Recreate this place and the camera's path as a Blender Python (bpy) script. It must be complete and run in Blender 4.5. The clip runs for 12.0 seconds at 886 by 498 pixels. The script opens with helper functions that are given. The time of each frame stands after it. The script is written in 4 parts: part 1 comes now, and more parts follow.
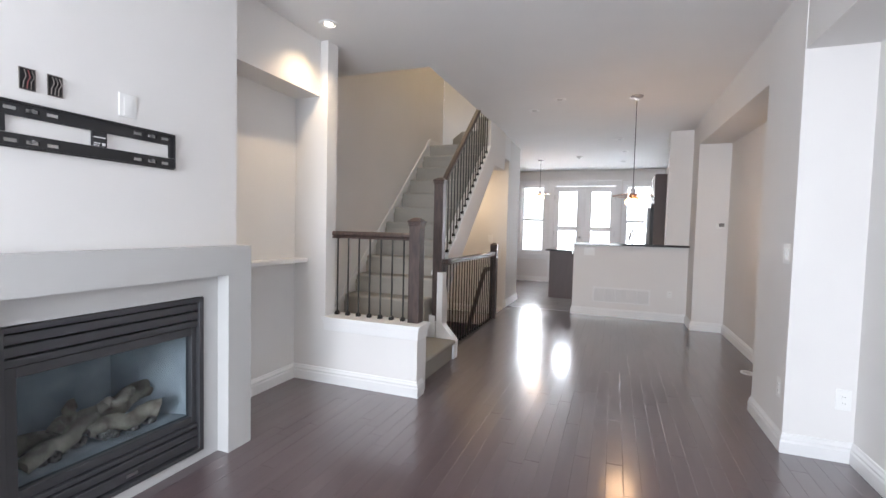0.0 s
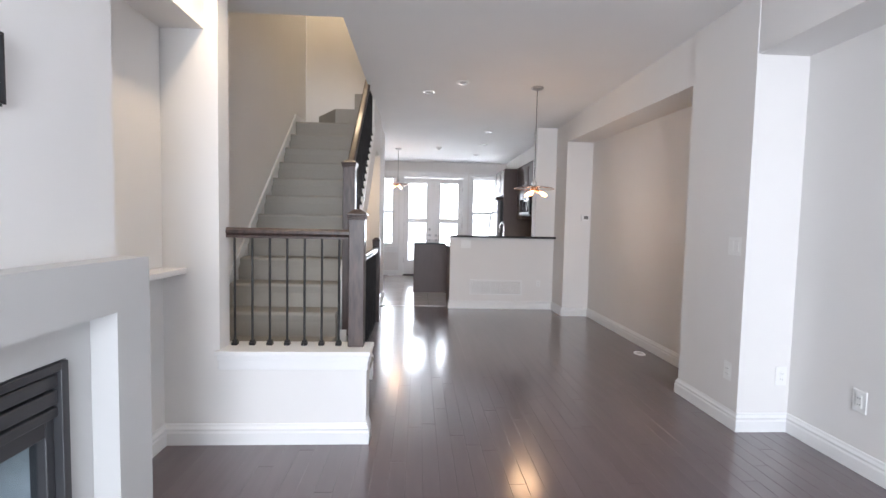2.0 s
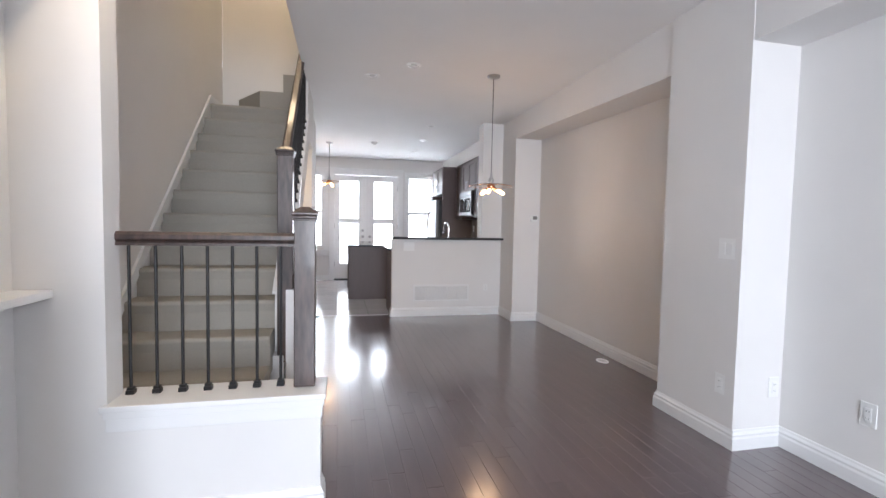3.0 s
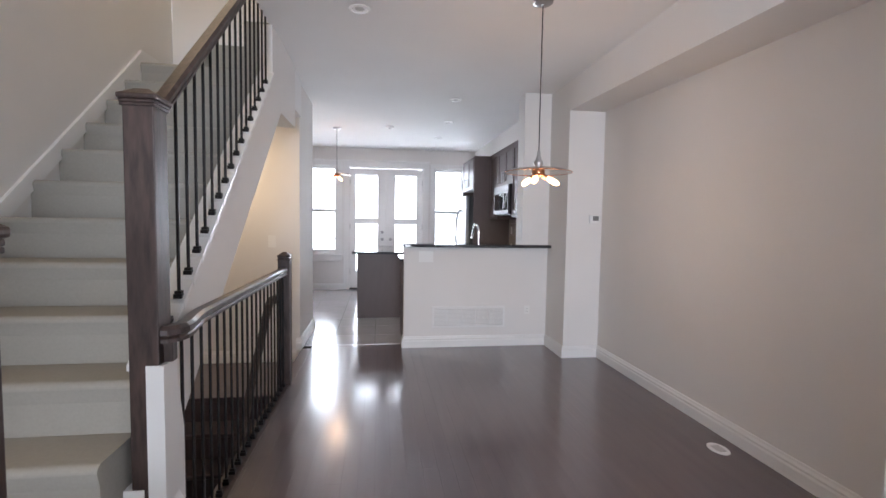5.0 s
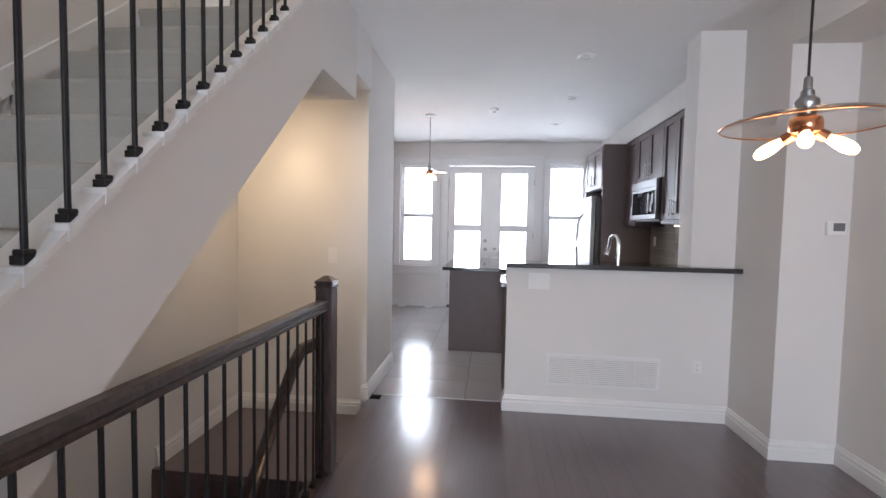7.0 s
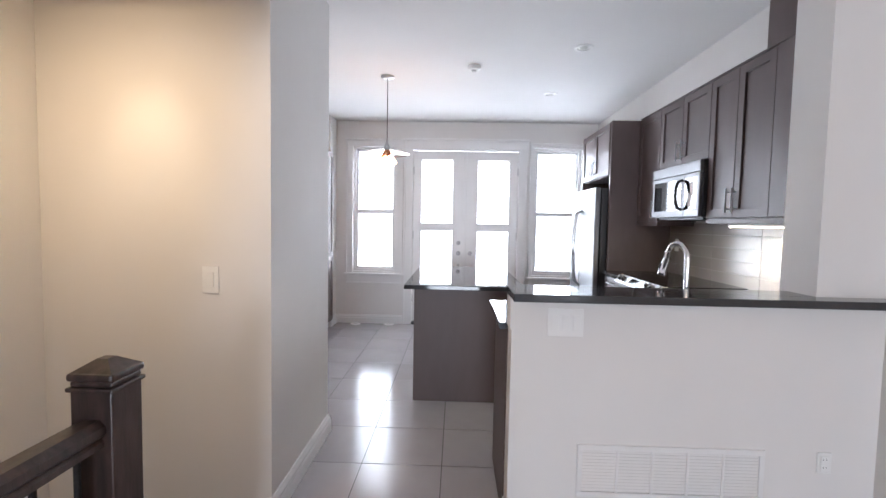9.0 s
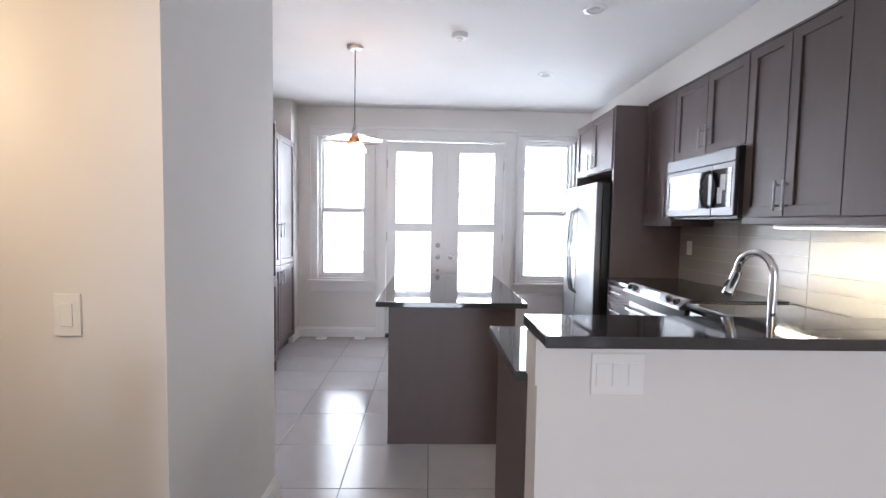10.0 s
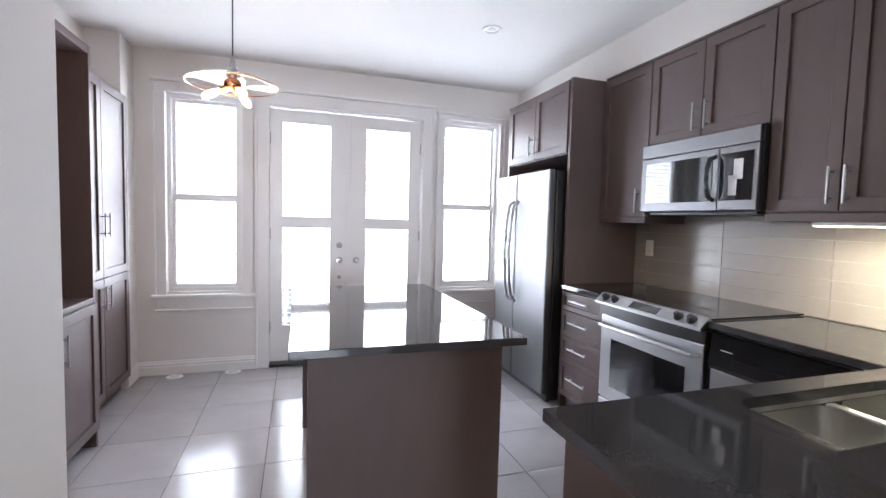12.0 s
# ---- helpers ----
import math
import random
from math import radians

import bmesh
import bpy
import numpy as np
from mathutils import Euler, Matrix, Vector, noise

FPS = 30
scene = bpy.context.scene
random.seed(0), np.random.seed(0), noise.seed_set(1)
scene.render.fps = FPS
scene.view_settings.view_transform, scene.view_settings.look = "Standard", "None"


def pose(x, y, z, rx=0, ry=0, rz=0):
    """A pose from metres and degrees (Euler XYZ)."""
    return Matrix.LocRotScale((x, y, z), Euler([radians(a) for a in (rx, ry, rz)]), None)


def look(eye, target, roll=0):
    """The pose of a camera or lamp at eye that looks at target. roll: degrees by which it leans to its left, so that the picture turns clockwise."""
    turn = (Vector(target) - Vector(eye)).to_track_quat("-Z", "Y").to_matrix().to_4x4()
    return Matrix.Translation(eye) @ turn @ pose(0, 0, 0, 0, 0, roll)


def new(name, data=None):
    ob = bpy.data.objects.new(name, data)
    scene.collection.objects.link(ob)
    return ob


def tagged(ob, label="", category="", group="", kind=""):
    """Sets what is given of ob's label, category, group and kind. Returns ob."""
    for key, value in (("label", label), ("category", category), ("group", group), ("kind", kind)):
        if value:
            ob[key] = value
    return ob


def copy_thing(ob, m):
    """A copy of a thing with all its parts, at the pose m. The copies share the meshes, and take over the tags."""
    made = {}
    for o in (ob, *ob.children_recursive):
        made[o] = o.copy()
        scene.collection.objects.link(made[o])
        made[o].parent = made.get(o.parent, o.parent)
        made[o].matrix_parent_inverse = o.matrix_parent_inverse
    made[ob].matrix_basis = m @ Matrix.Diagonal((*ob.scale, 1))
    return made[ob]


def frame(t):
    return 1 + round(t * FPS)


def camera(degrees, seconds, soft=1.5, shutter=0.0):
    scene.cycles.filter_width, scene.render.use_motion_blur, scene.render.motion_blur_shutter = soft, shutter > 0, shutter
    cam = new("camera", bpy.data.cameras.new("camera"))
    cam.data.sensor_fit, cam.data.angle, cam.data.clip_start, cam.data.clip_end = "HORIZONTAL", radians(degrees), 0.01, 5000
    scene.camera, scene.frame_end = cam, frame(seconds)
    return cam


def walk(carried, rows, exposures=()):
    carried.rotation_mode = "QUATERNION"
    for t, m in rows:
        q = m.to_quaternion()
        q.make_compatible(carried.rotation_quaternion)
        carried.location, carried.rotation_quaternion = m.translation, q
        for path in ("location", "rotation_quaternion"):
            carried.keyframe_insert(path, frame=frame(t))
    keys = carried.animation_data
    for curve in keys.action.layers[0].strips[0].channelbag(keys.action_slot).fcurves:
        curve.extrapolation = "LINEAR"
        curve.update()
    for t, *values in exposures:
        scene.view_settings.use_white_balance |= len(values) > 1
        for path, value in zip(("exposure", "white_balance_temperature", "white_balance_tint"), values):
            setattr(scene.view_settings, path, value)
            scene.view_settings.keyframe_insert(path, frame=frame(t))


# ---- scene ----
cam = camera(89.2, 12.0)
METRES, EYE, TILT, LEAN, TURN = 8.0, 1.25, 0.0, 0.0, 19.6
PATH = [
    (0, (0.123, 0.085, 1.255), (-0.587, 1.953, 1.16), 1.4),
    (0.5, (-0.135, 0.115, 1.254), (-0.645, 2.047, 1.158), 1.3),
    (1, (-0.41, 0.196, 1.256), (-0.705, 2.172, 1.154), 1.3),
    (1.5, (-0.68, 0.34, 1.256), (-0.779, 2.335, 1.147), 1.2),
    (2, (-0.917, 0.56, 1.256), (-0.806, 2.554, 1.141), 1.2),
    (2.5, (-1.064, 0.832, 1.256), (-0.744, 2.803, 1.144), 1.1),
    (3, (-1.113, 1.105, 1.257), (-0.671, 3.052, 1.15), 1.1),
    (3.2, (-1.118, 1.215, 1.264), (-0.646, 3.155, 1.159), 0.9),
    (4.8, (-0.758, 2.365, 1.292), (-0.398, 4.328, 1.182), 1.0),
    (5, (-0.69, 2.518, 1.318), (-0.412, 4.494, 1.197), 0.9),
    (5.5, (-0.597, 2.875, 1.336), (-0.495, 4.869, 1.212), 0.9),
    (6, (-0.551, 3.254, 1.349), (-0.589, 5.25, 1.226), 1.0),
    (6.5, (-0.53, 3.6, 1.347), (-0.662, 5.593, 1.236), 1.0),
    (7, (-0.574, 3.889, 1.34), (-0.78, 5.875, 1.235), 1.1),
    (7.2, (-0.592, 4.042, 1.337), (-0.804, 6.028, 1.230), 1.15),
    (8.8, (-0.694, 5.145, 1.356), (-0.773, 7.141, 1.242), 1.1),
    (9, (-0.684, 5.263, 1.364), (-0.74, 7.258, 1.248), 1.1),
    (9.5, (-0.711, 5.578, 1.367), (-0.703, 7.575, 1.253), 1.2),
    (10, (-0.748, 5.922, 1.371), (-0.688, 7.918, 1.254), 1.0),
    (10.5, (-0.803, 6.24, 1.368), (-0.66, 8.231, 1.251), 1.1),
    (11, (-0.887, 6.51, 1.368), (-0.614, 8.488, 1.247), 1.1),
    (11.5, (-0.974, 6.749, 1.362), (-0.52, 8.693, 1.239), 1.3),
    (12, (-1.03, 6.964, 1.353), (-0.411, 8.862, 1.229), 1.5),
]
EXPOSURES = [(0.0, 0.30, 6120, 10), (3.0, 0.38, 5980, 10.5), (7.0, 0.28, 5850, 11), (9.0, 0.51, 5870, 11), (10.5, 0.46, 5900, 11), (12.0, 0.60, 5940, 12)]
walk(cam, [(t, look(eye, target, roll)) for t, eye, target, roll in PATH], EXPOSURES)

# world and lights
world = bpy.data.worlds.new("world")
scene.world = world
world.use_nodes = True
wn = world.node_tree.nodes
sky = wn.new("ShaderNodeTexSky")
sky.sky_type, sky.sun_disc = "NISHITA", False
sky.sun_elevation, sky.sun_rotation = radians(40), radians(0)
world.node_tree.links.new(sky.outputs[0], wn["Background"].inputs[0])
wn["Background"].inputs[1].default_value = 0.12


def lamp(name, kind, m, energy, color=(1, 1, 1), **kw):
    data = bpy.data.lights.new(name, kind)
    data.energy, data.color = energy, color
    for k, v in kw.items():
        setattr(data, k, v)
    ob = new(name, data)
    ob.matrix_world = m
    return ob


sun = lamp("sun", "SUN", pose(0, 0, 10, 50, 0, 180), 1.0, (1, 0.97, 0.93), angle=radians(12))
DAY = (0.95, 0.97, 1.0)
WARM = (1.0, 0.74, 0.46)
lamp("daylight_rear", "AREA", pose(-0.5, 11.75, 1.5, -90, 0, 0), 290, DAY, shape="RECTANGLE", size=3.1, size_y=2.2)
lamp("daylight_front", "AREA", pose(-0.70, -3.22, 1.45, 90, 0, 0), 235, DAY, shape="RECTANGLE", size=2.0, size_y=2.0)
lamp("alcove_spot", "SPOT", pose(-1.83, 2.83, 2.66, 0, 0, 0), 32, WARM, spot_size=radians(125), spot_blend=1.0, shadow_soft_size=0.04)
lamp("stair_alcove_downlight", "SPOT", look((-2.02, 6.86, 2.31), (-2.02, 7.2, 1.30)), 9, (1.0, 0.76, 0.48), spot_size=radians(52), spot_blend=1.0, shadow_soft_size=0.03)
# added wide fill for the stairwell's general warm glow, has no fitting
lamp("stair_under_spot", "SPOT", look((-1.99, 6.36, 2.00), (-2.03, 7.2, 1.25)), 24, (1.0, 0.70, 0.40), spot_size=radians(160), spot_blend=1.0, shadow_soft_size=0.05)
lamp("upper_hall_lamp", "POINT", pose(-1.8, 5.7, 4.8), 28, WARM, shadow_soft_size=0.15)
lamp("dining_pendant_lamp", "POINT", pose(0.29, 5.25, 1.57), 9, (1.0, 0.62, 0.33), shadow_soft_size=0.15)
lamp("breakfast_pendant_lamp", "POINT", pose(-1.33, 9.40, 1.92), 7, (1.0, 0.62, 0.33), shadow_soft_size=0.13)
lamp("under_cabinet_lamp", "AREA", pose(1.18, 7.99, 1.368), 9, (1.0, 0.86, 0.58), shape="RECTANGLE", size=0.03, size_y=0.72)


# materials
def material(name, color, rough=0.5, metal=0.0, spec=0.5, vary=0.0, scale=8.0, bump=0.0, bump_scale=60.0, coat=0.0, stretch=(1, 1, 1), color2=None, perpiece=0.0, rough_vary=0.0):
    m = bpy.data.materials.new(name)
    m.use_nodes = True
    nt, b = m.node_tree, m.node_tree.nodes["Principled BSDF"]
    n, link = nt.nodes, nt.links.new
    b.inputs["Base Color"].default_value = (*color, 1)
    b.inputs["Roughness"].default_value = rough
    b.inputs["Metallic"].default_value = metal
    b.inputs["Specular IOR Level"].default_value = spec
    b.inputs["Coat Weight"].default_value = coat
    b.inputs["Coat Roughness"].default_value = 0.08
    tc = n.new("ShaderNodeTexCoord")
    mp = n.new("ShaderNodeMapping")
    mp.inputs["Scale"].default_value = stretch
    link(tc.outputs["Object"], mp.inputs[0])
    if vary or color2 or perpiece:
        nz = n.new("ShaderNodeTexNoise")
        nz.inputs["Scale"].default_value, nz.inputs["Detail"].default_value = scale, 8
        link(mp.outputs[0], nz.inputs["Vector"])
        mix = n.new("ShaderNodeMix")
        mix.data_type = "RGBA"
        lo = tuple(c * (1 - vary) for c in color)
        hi = color2 or tuple(min(1, c * (1 + vary)) for c in color)
        mix.inputs["A"].default_value, mix.inputs["B"].default_value = (*lo, 1), (*hi, 1)
        ramp = n.new("ShaderNodeMapRange")
        ramp.inputs["From Min"].default_value, ramp.inputs["From Max"].default_value = 0.3, 0.7
        link(nz.outputs["Fac"], ramp.inputs["Value"])
        link(ramp.outputs[0], mix.inputs["Factor"])
        out = mix.outputs["Result"]
        if perpiece:
            oi = n.new("ShaderNodeObjectInfo")
            mr = n.new("ShaderNodeMapRange")
            mr.inputs["To Min"].default_value, mr.inputs["To Max"].default_value = 1 - perpiece, 1 + perpiece
            link(oi.outputs["Random"], mr.inputs["Value"])
            hsv = n.new("ShaderNodeHueSaturation")
            link(mr.outputs[0], hsv.inputs["Value"])
            link(out, hsv.inputs["Color"])
            out = hsv.outputs[0]
        link(out, b.inputs["Base Color"])
        if rough_vary:
            rr = n.new("ShaderNodeMapRange")
            rr.inputs["To Min"].default_value, rr.inputs["To Max"].default_value = rough - rough_vary, rough + rough_vary
            link(nz.outputs["Fac"], rr.inputs["Value"])
            link(rr.outputs[0], b.inputs["Roughness"])
    if bump:
        bn = n.new("ShaderNodeTexNoise")
        bn.inputs["Scale"].default_value, bn.inputs["Detail"].default_value = bump_scale, 4
        link(mp.outputs[0], bn.inputs["Vector"])
        bu = n.new("ShaderNodeBump")
        bu.inputs["Strength"].default_value, bu.inputs["Distance"].default_value = bump, 0.004
        link(bn.outputs["Fac"], bu.inputs["Height"])
        link(bu.outputs[0], b.inputs["Normal"])
    return m


def emitter(name, color, strength):
    m = bpy.data.materials.new(name)
    m.use_nodes = True
    b = m.node_tree.nodes["Principled BSDF"]
    b.inputs["Base Color"].default_value = (*color, 1)
    b.inputs["Emission Color"].default_value = (*color, 1)
    b.inputs["Emission Strength"].default_value = strength
    return m


def glassy(name, tint=(1, 1, 1), rough=0.0, ior=1.45):
    """Thin clear pane: mostly see-through with a Fresnel gloss."""
    m = bpy.data.materials.new(name)
    m.use_nodes = True
    n, link = m.node_tree.nodes, m.node_tree.links.new
    n.remove(n["Principled BSDF"])
    tr, gl, fr, mx = n.new("ShaderNodeBsdfTransparent"), n.new("ShaderNodeBsdfGlossy"), n.new("ShaderNodeLayerWeight"), n.new("ShaderNodeMixShader")
    pw, ad = n.new("ShaderNodeMath"), n.new("ShaderNodeMath")
    tr.inputs[0].default_value = (*tint, 1)
    gl.inputs["Roughness"].default_value = rough
    fr.inputs["Blend"].default_value = 0.5
    pw.operation, ad.operation, ad.use_clamp = "POWER", "MULTIPLY_ADD", True
    pw.inputs[1].default_value = 5.0
    f0 = ((ior - 1) / (ior + 1)) ** 2
    ad.inputs[1].default_value, ad.inputs[2].default_value = 1 - f0, f0
    link(fr.outputs["Facing"], pw.inputs[0])
    link(pw.outputs[0], ad.inputs[0])
    link(ad.outputs[0], mx.inputs[0])
    link(tr.outputs[0], mx.inputs[1])
    link(gl.outputs[0], mx.inputs[2])
    link(mx.outputs[0], n["Material Output"].inputs[0])
    return m


WALL = material("wall_paint", (0.735, 0.722, 0.710), 0.78, vary=0.02, scale=1.5, bump=0.08, bump_scale=220, spec=0.15)
CEIL = material("ceiling_paint", (0.78, 0.78, 0.78), 0.8, vary=0.015, scale=2, bump=0.1, bump_scale=160, spec=0.2)
TRIM = material("trim_paint", (0.77, 0.77, 0.77), 0.32, vary=0.01, scale=5, spec=0.5)
MANTEL = material("mantel_paint", (0.51, 0.51, 0.505), 0.5, vary=0.02, scale=3)
PLANK = material("dark_hardwood", (0.100, 0.072, 0.079), 0.285, vary=0.12, scale=1.6, stretch=(10, 1, 1), coat=1.0, perpiece=0.06)
PLANK.node_tree.nodes["Principled BSDF"].inputs["Coat Roughness"].default_value = 0.15
SUBFLOOR = material("subfloor", (0.012, 0.009, 0.008), 0.7, vary=0.2)
DARKWOOD = material("stained_rail_wood", (0.048, 0.030, 0.026), 0.40, vary=0.5, scale=9, stretch=(6, 6, 1), coat=0.25, bump=0.1)
IRON = material("black_iron", (0.018, 0.017, 0.018), 0.45, metal=0.4, vary=0.1)
CARPET = material("beige_carpet", (0.33, 0.312, 0.28), 0.97, vary=0.03, scale=90, bump=0.35, bump_scale=420, spec=0.1)
TILE = material("grey_floor_tile", (0.40, 0.385, 0.40), 0.17, vary=0.06, scale=3, perpiece=0.06, spec=0.5, rough_vary=0.03)
GROUT = material("grout", (0.09, 0.09, 0.09), 0.9, vary=0.1, scale=60)
CAB = material("espresso_cabinet", (0.100, 0.071, 0.068), 0.46, vary=0.05, scale=5, stretch=(4, 4, 1), coat=0.0)
GRANITE = material("black_granite", (0.046, 0.046, 0.049), 0.055, vary=0.12, scale=260, spec=0.6)
STEEL = material("satin_steel", (0.43, 0.43, 0.44), 0.34, metal=1.0, vary=0.04, scale=20, stretch=(1, 1, 40))
STAINLESS = material("brushed_stainless", (0.18, 0.18, 0.187), 0.43, metal=1.0, vary=0.05, scale=20, stretch=(1, 1, 40))
CHROME = material("chrome", (0.8, 0.8, 0.82), 0.07, metal=1.0)
BLACKG = material("black_glass", (0.01, 0.01, 0.012), 0.05, spec=0.6)
BLACKP = material("black_plastic", (0.02, 0.02, 0.022), 0.4)
COPPER = material("copper", (0.72, 0.34, 0.18), 0.2, metal=1.0)
SINKSTEEL = material("satin_sink_steel", (0.60, 0.60, 0.58), 0.30, metal=1.0)
BLACKGLOSS = material("black_gloss_plastic", (0.008, 0.008, 0.009), 0.16)
SPLASHGROUT = material("pale_joint", (0.46, 0.43, 0.39), 0.7)
# lining tinted pale blue-grey to carry the window's reflection in the fireplace glass
FIREBOX = material("firebox_lining_reflection_tint", (0.40, 0.44, 0.47), 0.7, vary=0.3, scale=6)
PLASTIC = material("white_plastic", (0.8, 0.8, 0.79), 0.35)
BSPLASH = material("backsplash_tile", (0.36, 0.33, 0.30), 0.20, vary=0.05, scale=4, perpiece=0.05)
FIREMETAL = material("fireplace_black_metal", (0.065, 0.066, 0.072), 0.38, metal=0.3)
FIREGLASS = material("fireplace_glass", (0.05, 0.07, 0.08), 0.08, spec=0.6)
GLASS = glassy("pane_glass")
BULB = emitter("bulb_glow", (1.0, 0.50, 0.20), 12)
SPOTGLOW = emitter("spot_glow", (1.0, 0.82, 0.6), 12)
OUTSIDE = emitter("bright_overcast", (0.95, 0.97, 1.0), 3.0)


# building blocks
def box(bm, x0, x1, y0, y1, z0, z1, bevel=0.0):
    vs = [bm.verts.new((x, y, z)) for x in (x0, x1) for y in (y0, y1) for z in (z0, z1)]
    fs = [bm.faces.new([vs[i] for i in q]) for q in ((0, 1, 3, 2), (4, 6, 7, 5), (0, 4, 5, 1), (2, 3, 7, 6), (0, 2, 6, 4), (1, 5, 7, 3))]
    if bevel:
        es = list({e for f in fs for e in f.edges})
        bmesh.ops.bevel(bm, geom=es, offset=bevel, segments=2, affect="EDGES", profile=0.5)


def prism(bm, pts, axis, a, b):
    """A plate: a 2D outline pushed from a to b along an axis."""
    def at(p, q):
        return {"x": (q, *p), "y": (p[0], q, p[1]), "z": (*p, q)}[axis]
    lo, hi = [bm.verts.new(at(p, a)) for p in pts], [bm.verts.new(at(p, b)) for p in pts]
    n = len(pts)
    fs = [bm.faces.new(lo), bm.faces.new(hi[::-1])]
    fs += [bm.faces.new((lo[i], hi[i], hi[(i + 1) % n], lo[(i + 1) % n])) for i in range(n)]
    bmesh.ops.recalc_face_normals(bm, faces=fs)


def ring(bm, x0, x1, y0, y1, z0, z1, f, bevel=0.0):
    """A rectangular frame of width f, lying in a plane across x."""
    loops = []
    for x in (x0, x1):
        for d in (0, f):
            loops.append([bm.verts.new((x, y, z)) for y, z in ((y0 + d, z0 + d), (y1 - d, z0 + d), (y1 - d, z1 - d), (y0 + d, z1 - d))])
    o0, i0, o1, i1 = loops
    fs = []
    for a, b in ((o0, i0), (i0, i1), (i1, o1), (o1, o0)):
        fs += [bm.faces.new((a[k], a[(k + 1) % 4], b[(k + 1) % 4], b[k])) for k in range(4)]
    bmesh.ops.recalc_face_normals(bm, faces=fs)
    if bevel:
        es = [e for e in {e for f_ in fs for e in f_.edges} if e.calc_face_angle(0) > 0.5]
        bmesh.ops.bevel(bm, geom=es, offset=bevel, segments=1, affect="EDGES", profile=0.5)


def rod(bm, p, q, r, r2=None, seg=12):
    p, q = Vector(p), Vector(q)
    m = Matrix.Translation((p + q) / 2) @ (q - p).to_track_quat("Z", "Y").to_matrix().to_4x4()
    bmesh.ops.create_cone(bm, cap_ends=True, segments=seg, radius1=r, radius2=r if r2 is None else r2, depth=(q - p).length, matrix=m)


def tube(bm, pts, r, seg=10):
    """A round bar along a line of points."""
    pts = [Vector(p) for p in pts]
    rings = []
    for i, p in enumerate(pts):
        d = (pts[min(i + 1, len(pts) - 1)] - pts[max(i - 1, 0)]).normalized()
        q = d.to_track_quat("Z", "Y")
        rings.append([bm.verts.new(p + q @ Vector((r * math.cos(a), r * math.sin(a), 0))) for a in [2 * math.pi * k / seg for k in range(seg)]])
    for a, b in zip(rings, rings[1:]):
        for k in range(seg):
            bm.faces.new((a[k], a[(k + 1) % seg], b[(k + 1) % seg], b[k]))
    bm.faces.new(rings[0][::-1]), bm.faces.new(rings[-1])


def lathe(bm, profile, seg=24, at=(0, 0, 0)):
    """Turns (radius, height) pairs round the vertical."""
    rings = []
    for r, z in profile:
        rings.append([bm.verts.new((at[0] + r * math.cos(a), at[1] + r * math.sin(a), at[2] + z)) for a in [2 * math.pi * k / seg for k in range(seg)]])
    for a, b in zip(rings, rings[1:]):
        for k in range(seg):
            bm.faces.new((a[k], a[(k + 1) % seg], b[(k + 1) % seg], b[k]))
    bm.faces.new(rings[0][::-1]), bm.faces.new(rings[-1])


def sweep(bm, profile, path, closed=False):
    """Pushes a profile of (sideways, up) pairs along a path; sideways is level, to the right of the way."""
    path = [Vector(p) for p in path]
    rings = []
    for i, p in enumerate(path):
        a = (path[i] - path[i - 1]).normalized() if i else (path[1] - path[0]).normalized()
        b = (path[i + 1] - path[i]).normalized() if i < len(path) - 1 else a
        d = (a + b).normalized()
        side = Vector((d.y, -d.x, 0)).normalized()
        flat_a, flat_b = Vector((a.x, a.y)), Vector((b.x, b.y))
        k = 1.0
        if flat_a.length and flat_b.length:
            k = 1 / max(0.3, math.cos(flat_a.angle(flat_b) / 2))
        rings.append([bm.verts.new(p + side * u * k + Vector((0, 0, v))) for u, v in profile])
    n = len(profile)
    fs = []
    for a, b in zip(rings, rings[1:]):
        fs += [bm.faces.new((a[k], a[(k + 1) % n], b[(k + 1) % n], b[k])) for k in range(n)]
    fs += [bm.faces.new(rings[0][::-1]), bm.faces.new(rings[-1])]
    bmesh.ops.recalc_face_normals(bm, faces=fs)


def part(name, bm, mat, parent=None, label="", smooth=False):
    me = bpy.data.meshes.new(name)
    if smooth:
        for f in bm.faces:
            f.smooth = True
    bm.to_mesh(me)
    bm.free()
    me.materials.append(mat)
    if smooth:
        me.set_sharp_from_angle(angle=radians(40))
    ob = new(name, me)
    if parent:
        ob.parent = parent
        base = parent
        off = Vector((0, 0, 0))
        while base:
            off += base.location
            base = base.parent
        ob.data.transform(Matrix.Translation(-off))
    if label:
        tagged(ob, label)
    return ob


def boxes(name, mat, parent, *bs, bevel=0.0, label=""):
    bm = bmesh.new()
    for b in bs:
        box(bm, *b, bevel=bevel)
    return part(name, bm, mat, parent, label)


def thing(name, at, label, category, group=""):
    ob = new(name)
    ob.location = at
    ob.empty_display_size = 0.1
    return tagged(ob, label, category, group)


def structure(name, mat, *bs):
    return tagged(boxes(name, mat, None, *bs), kind="structure")


# ---- the shell ----
XR, XN, XS, XB, YB, YF, CH = 1.41, -2.30, -2.42, -2.52, 7.20, 11.22, 2.68
HX, RX = -1.49, 1.46
Y3, RISE, RUN = 3.95, 0.187, 0.2115
structure("wall_east", WALL, (XR, XR + 0.25, -3.2, 3.19, 0, 2.95), (1.080, XR + 0.25, 3.19, 3.82, 0, 2.95), (RX, XR + 0.25, 3.82, 6.67, 0, 2.95), (1.10, XR + 0.25, 6.67, 7.15, 0, 2.95), (0.81, XR + 0.25, 7.15, 7.36, 0, 2.95), (1.45, XR + 0.25, 7.36, YF, 0, 2.95))
bm = bmesh.new()
box(bm, 1.085, XR, -3.2, 3.19, 2.30, 2.95)
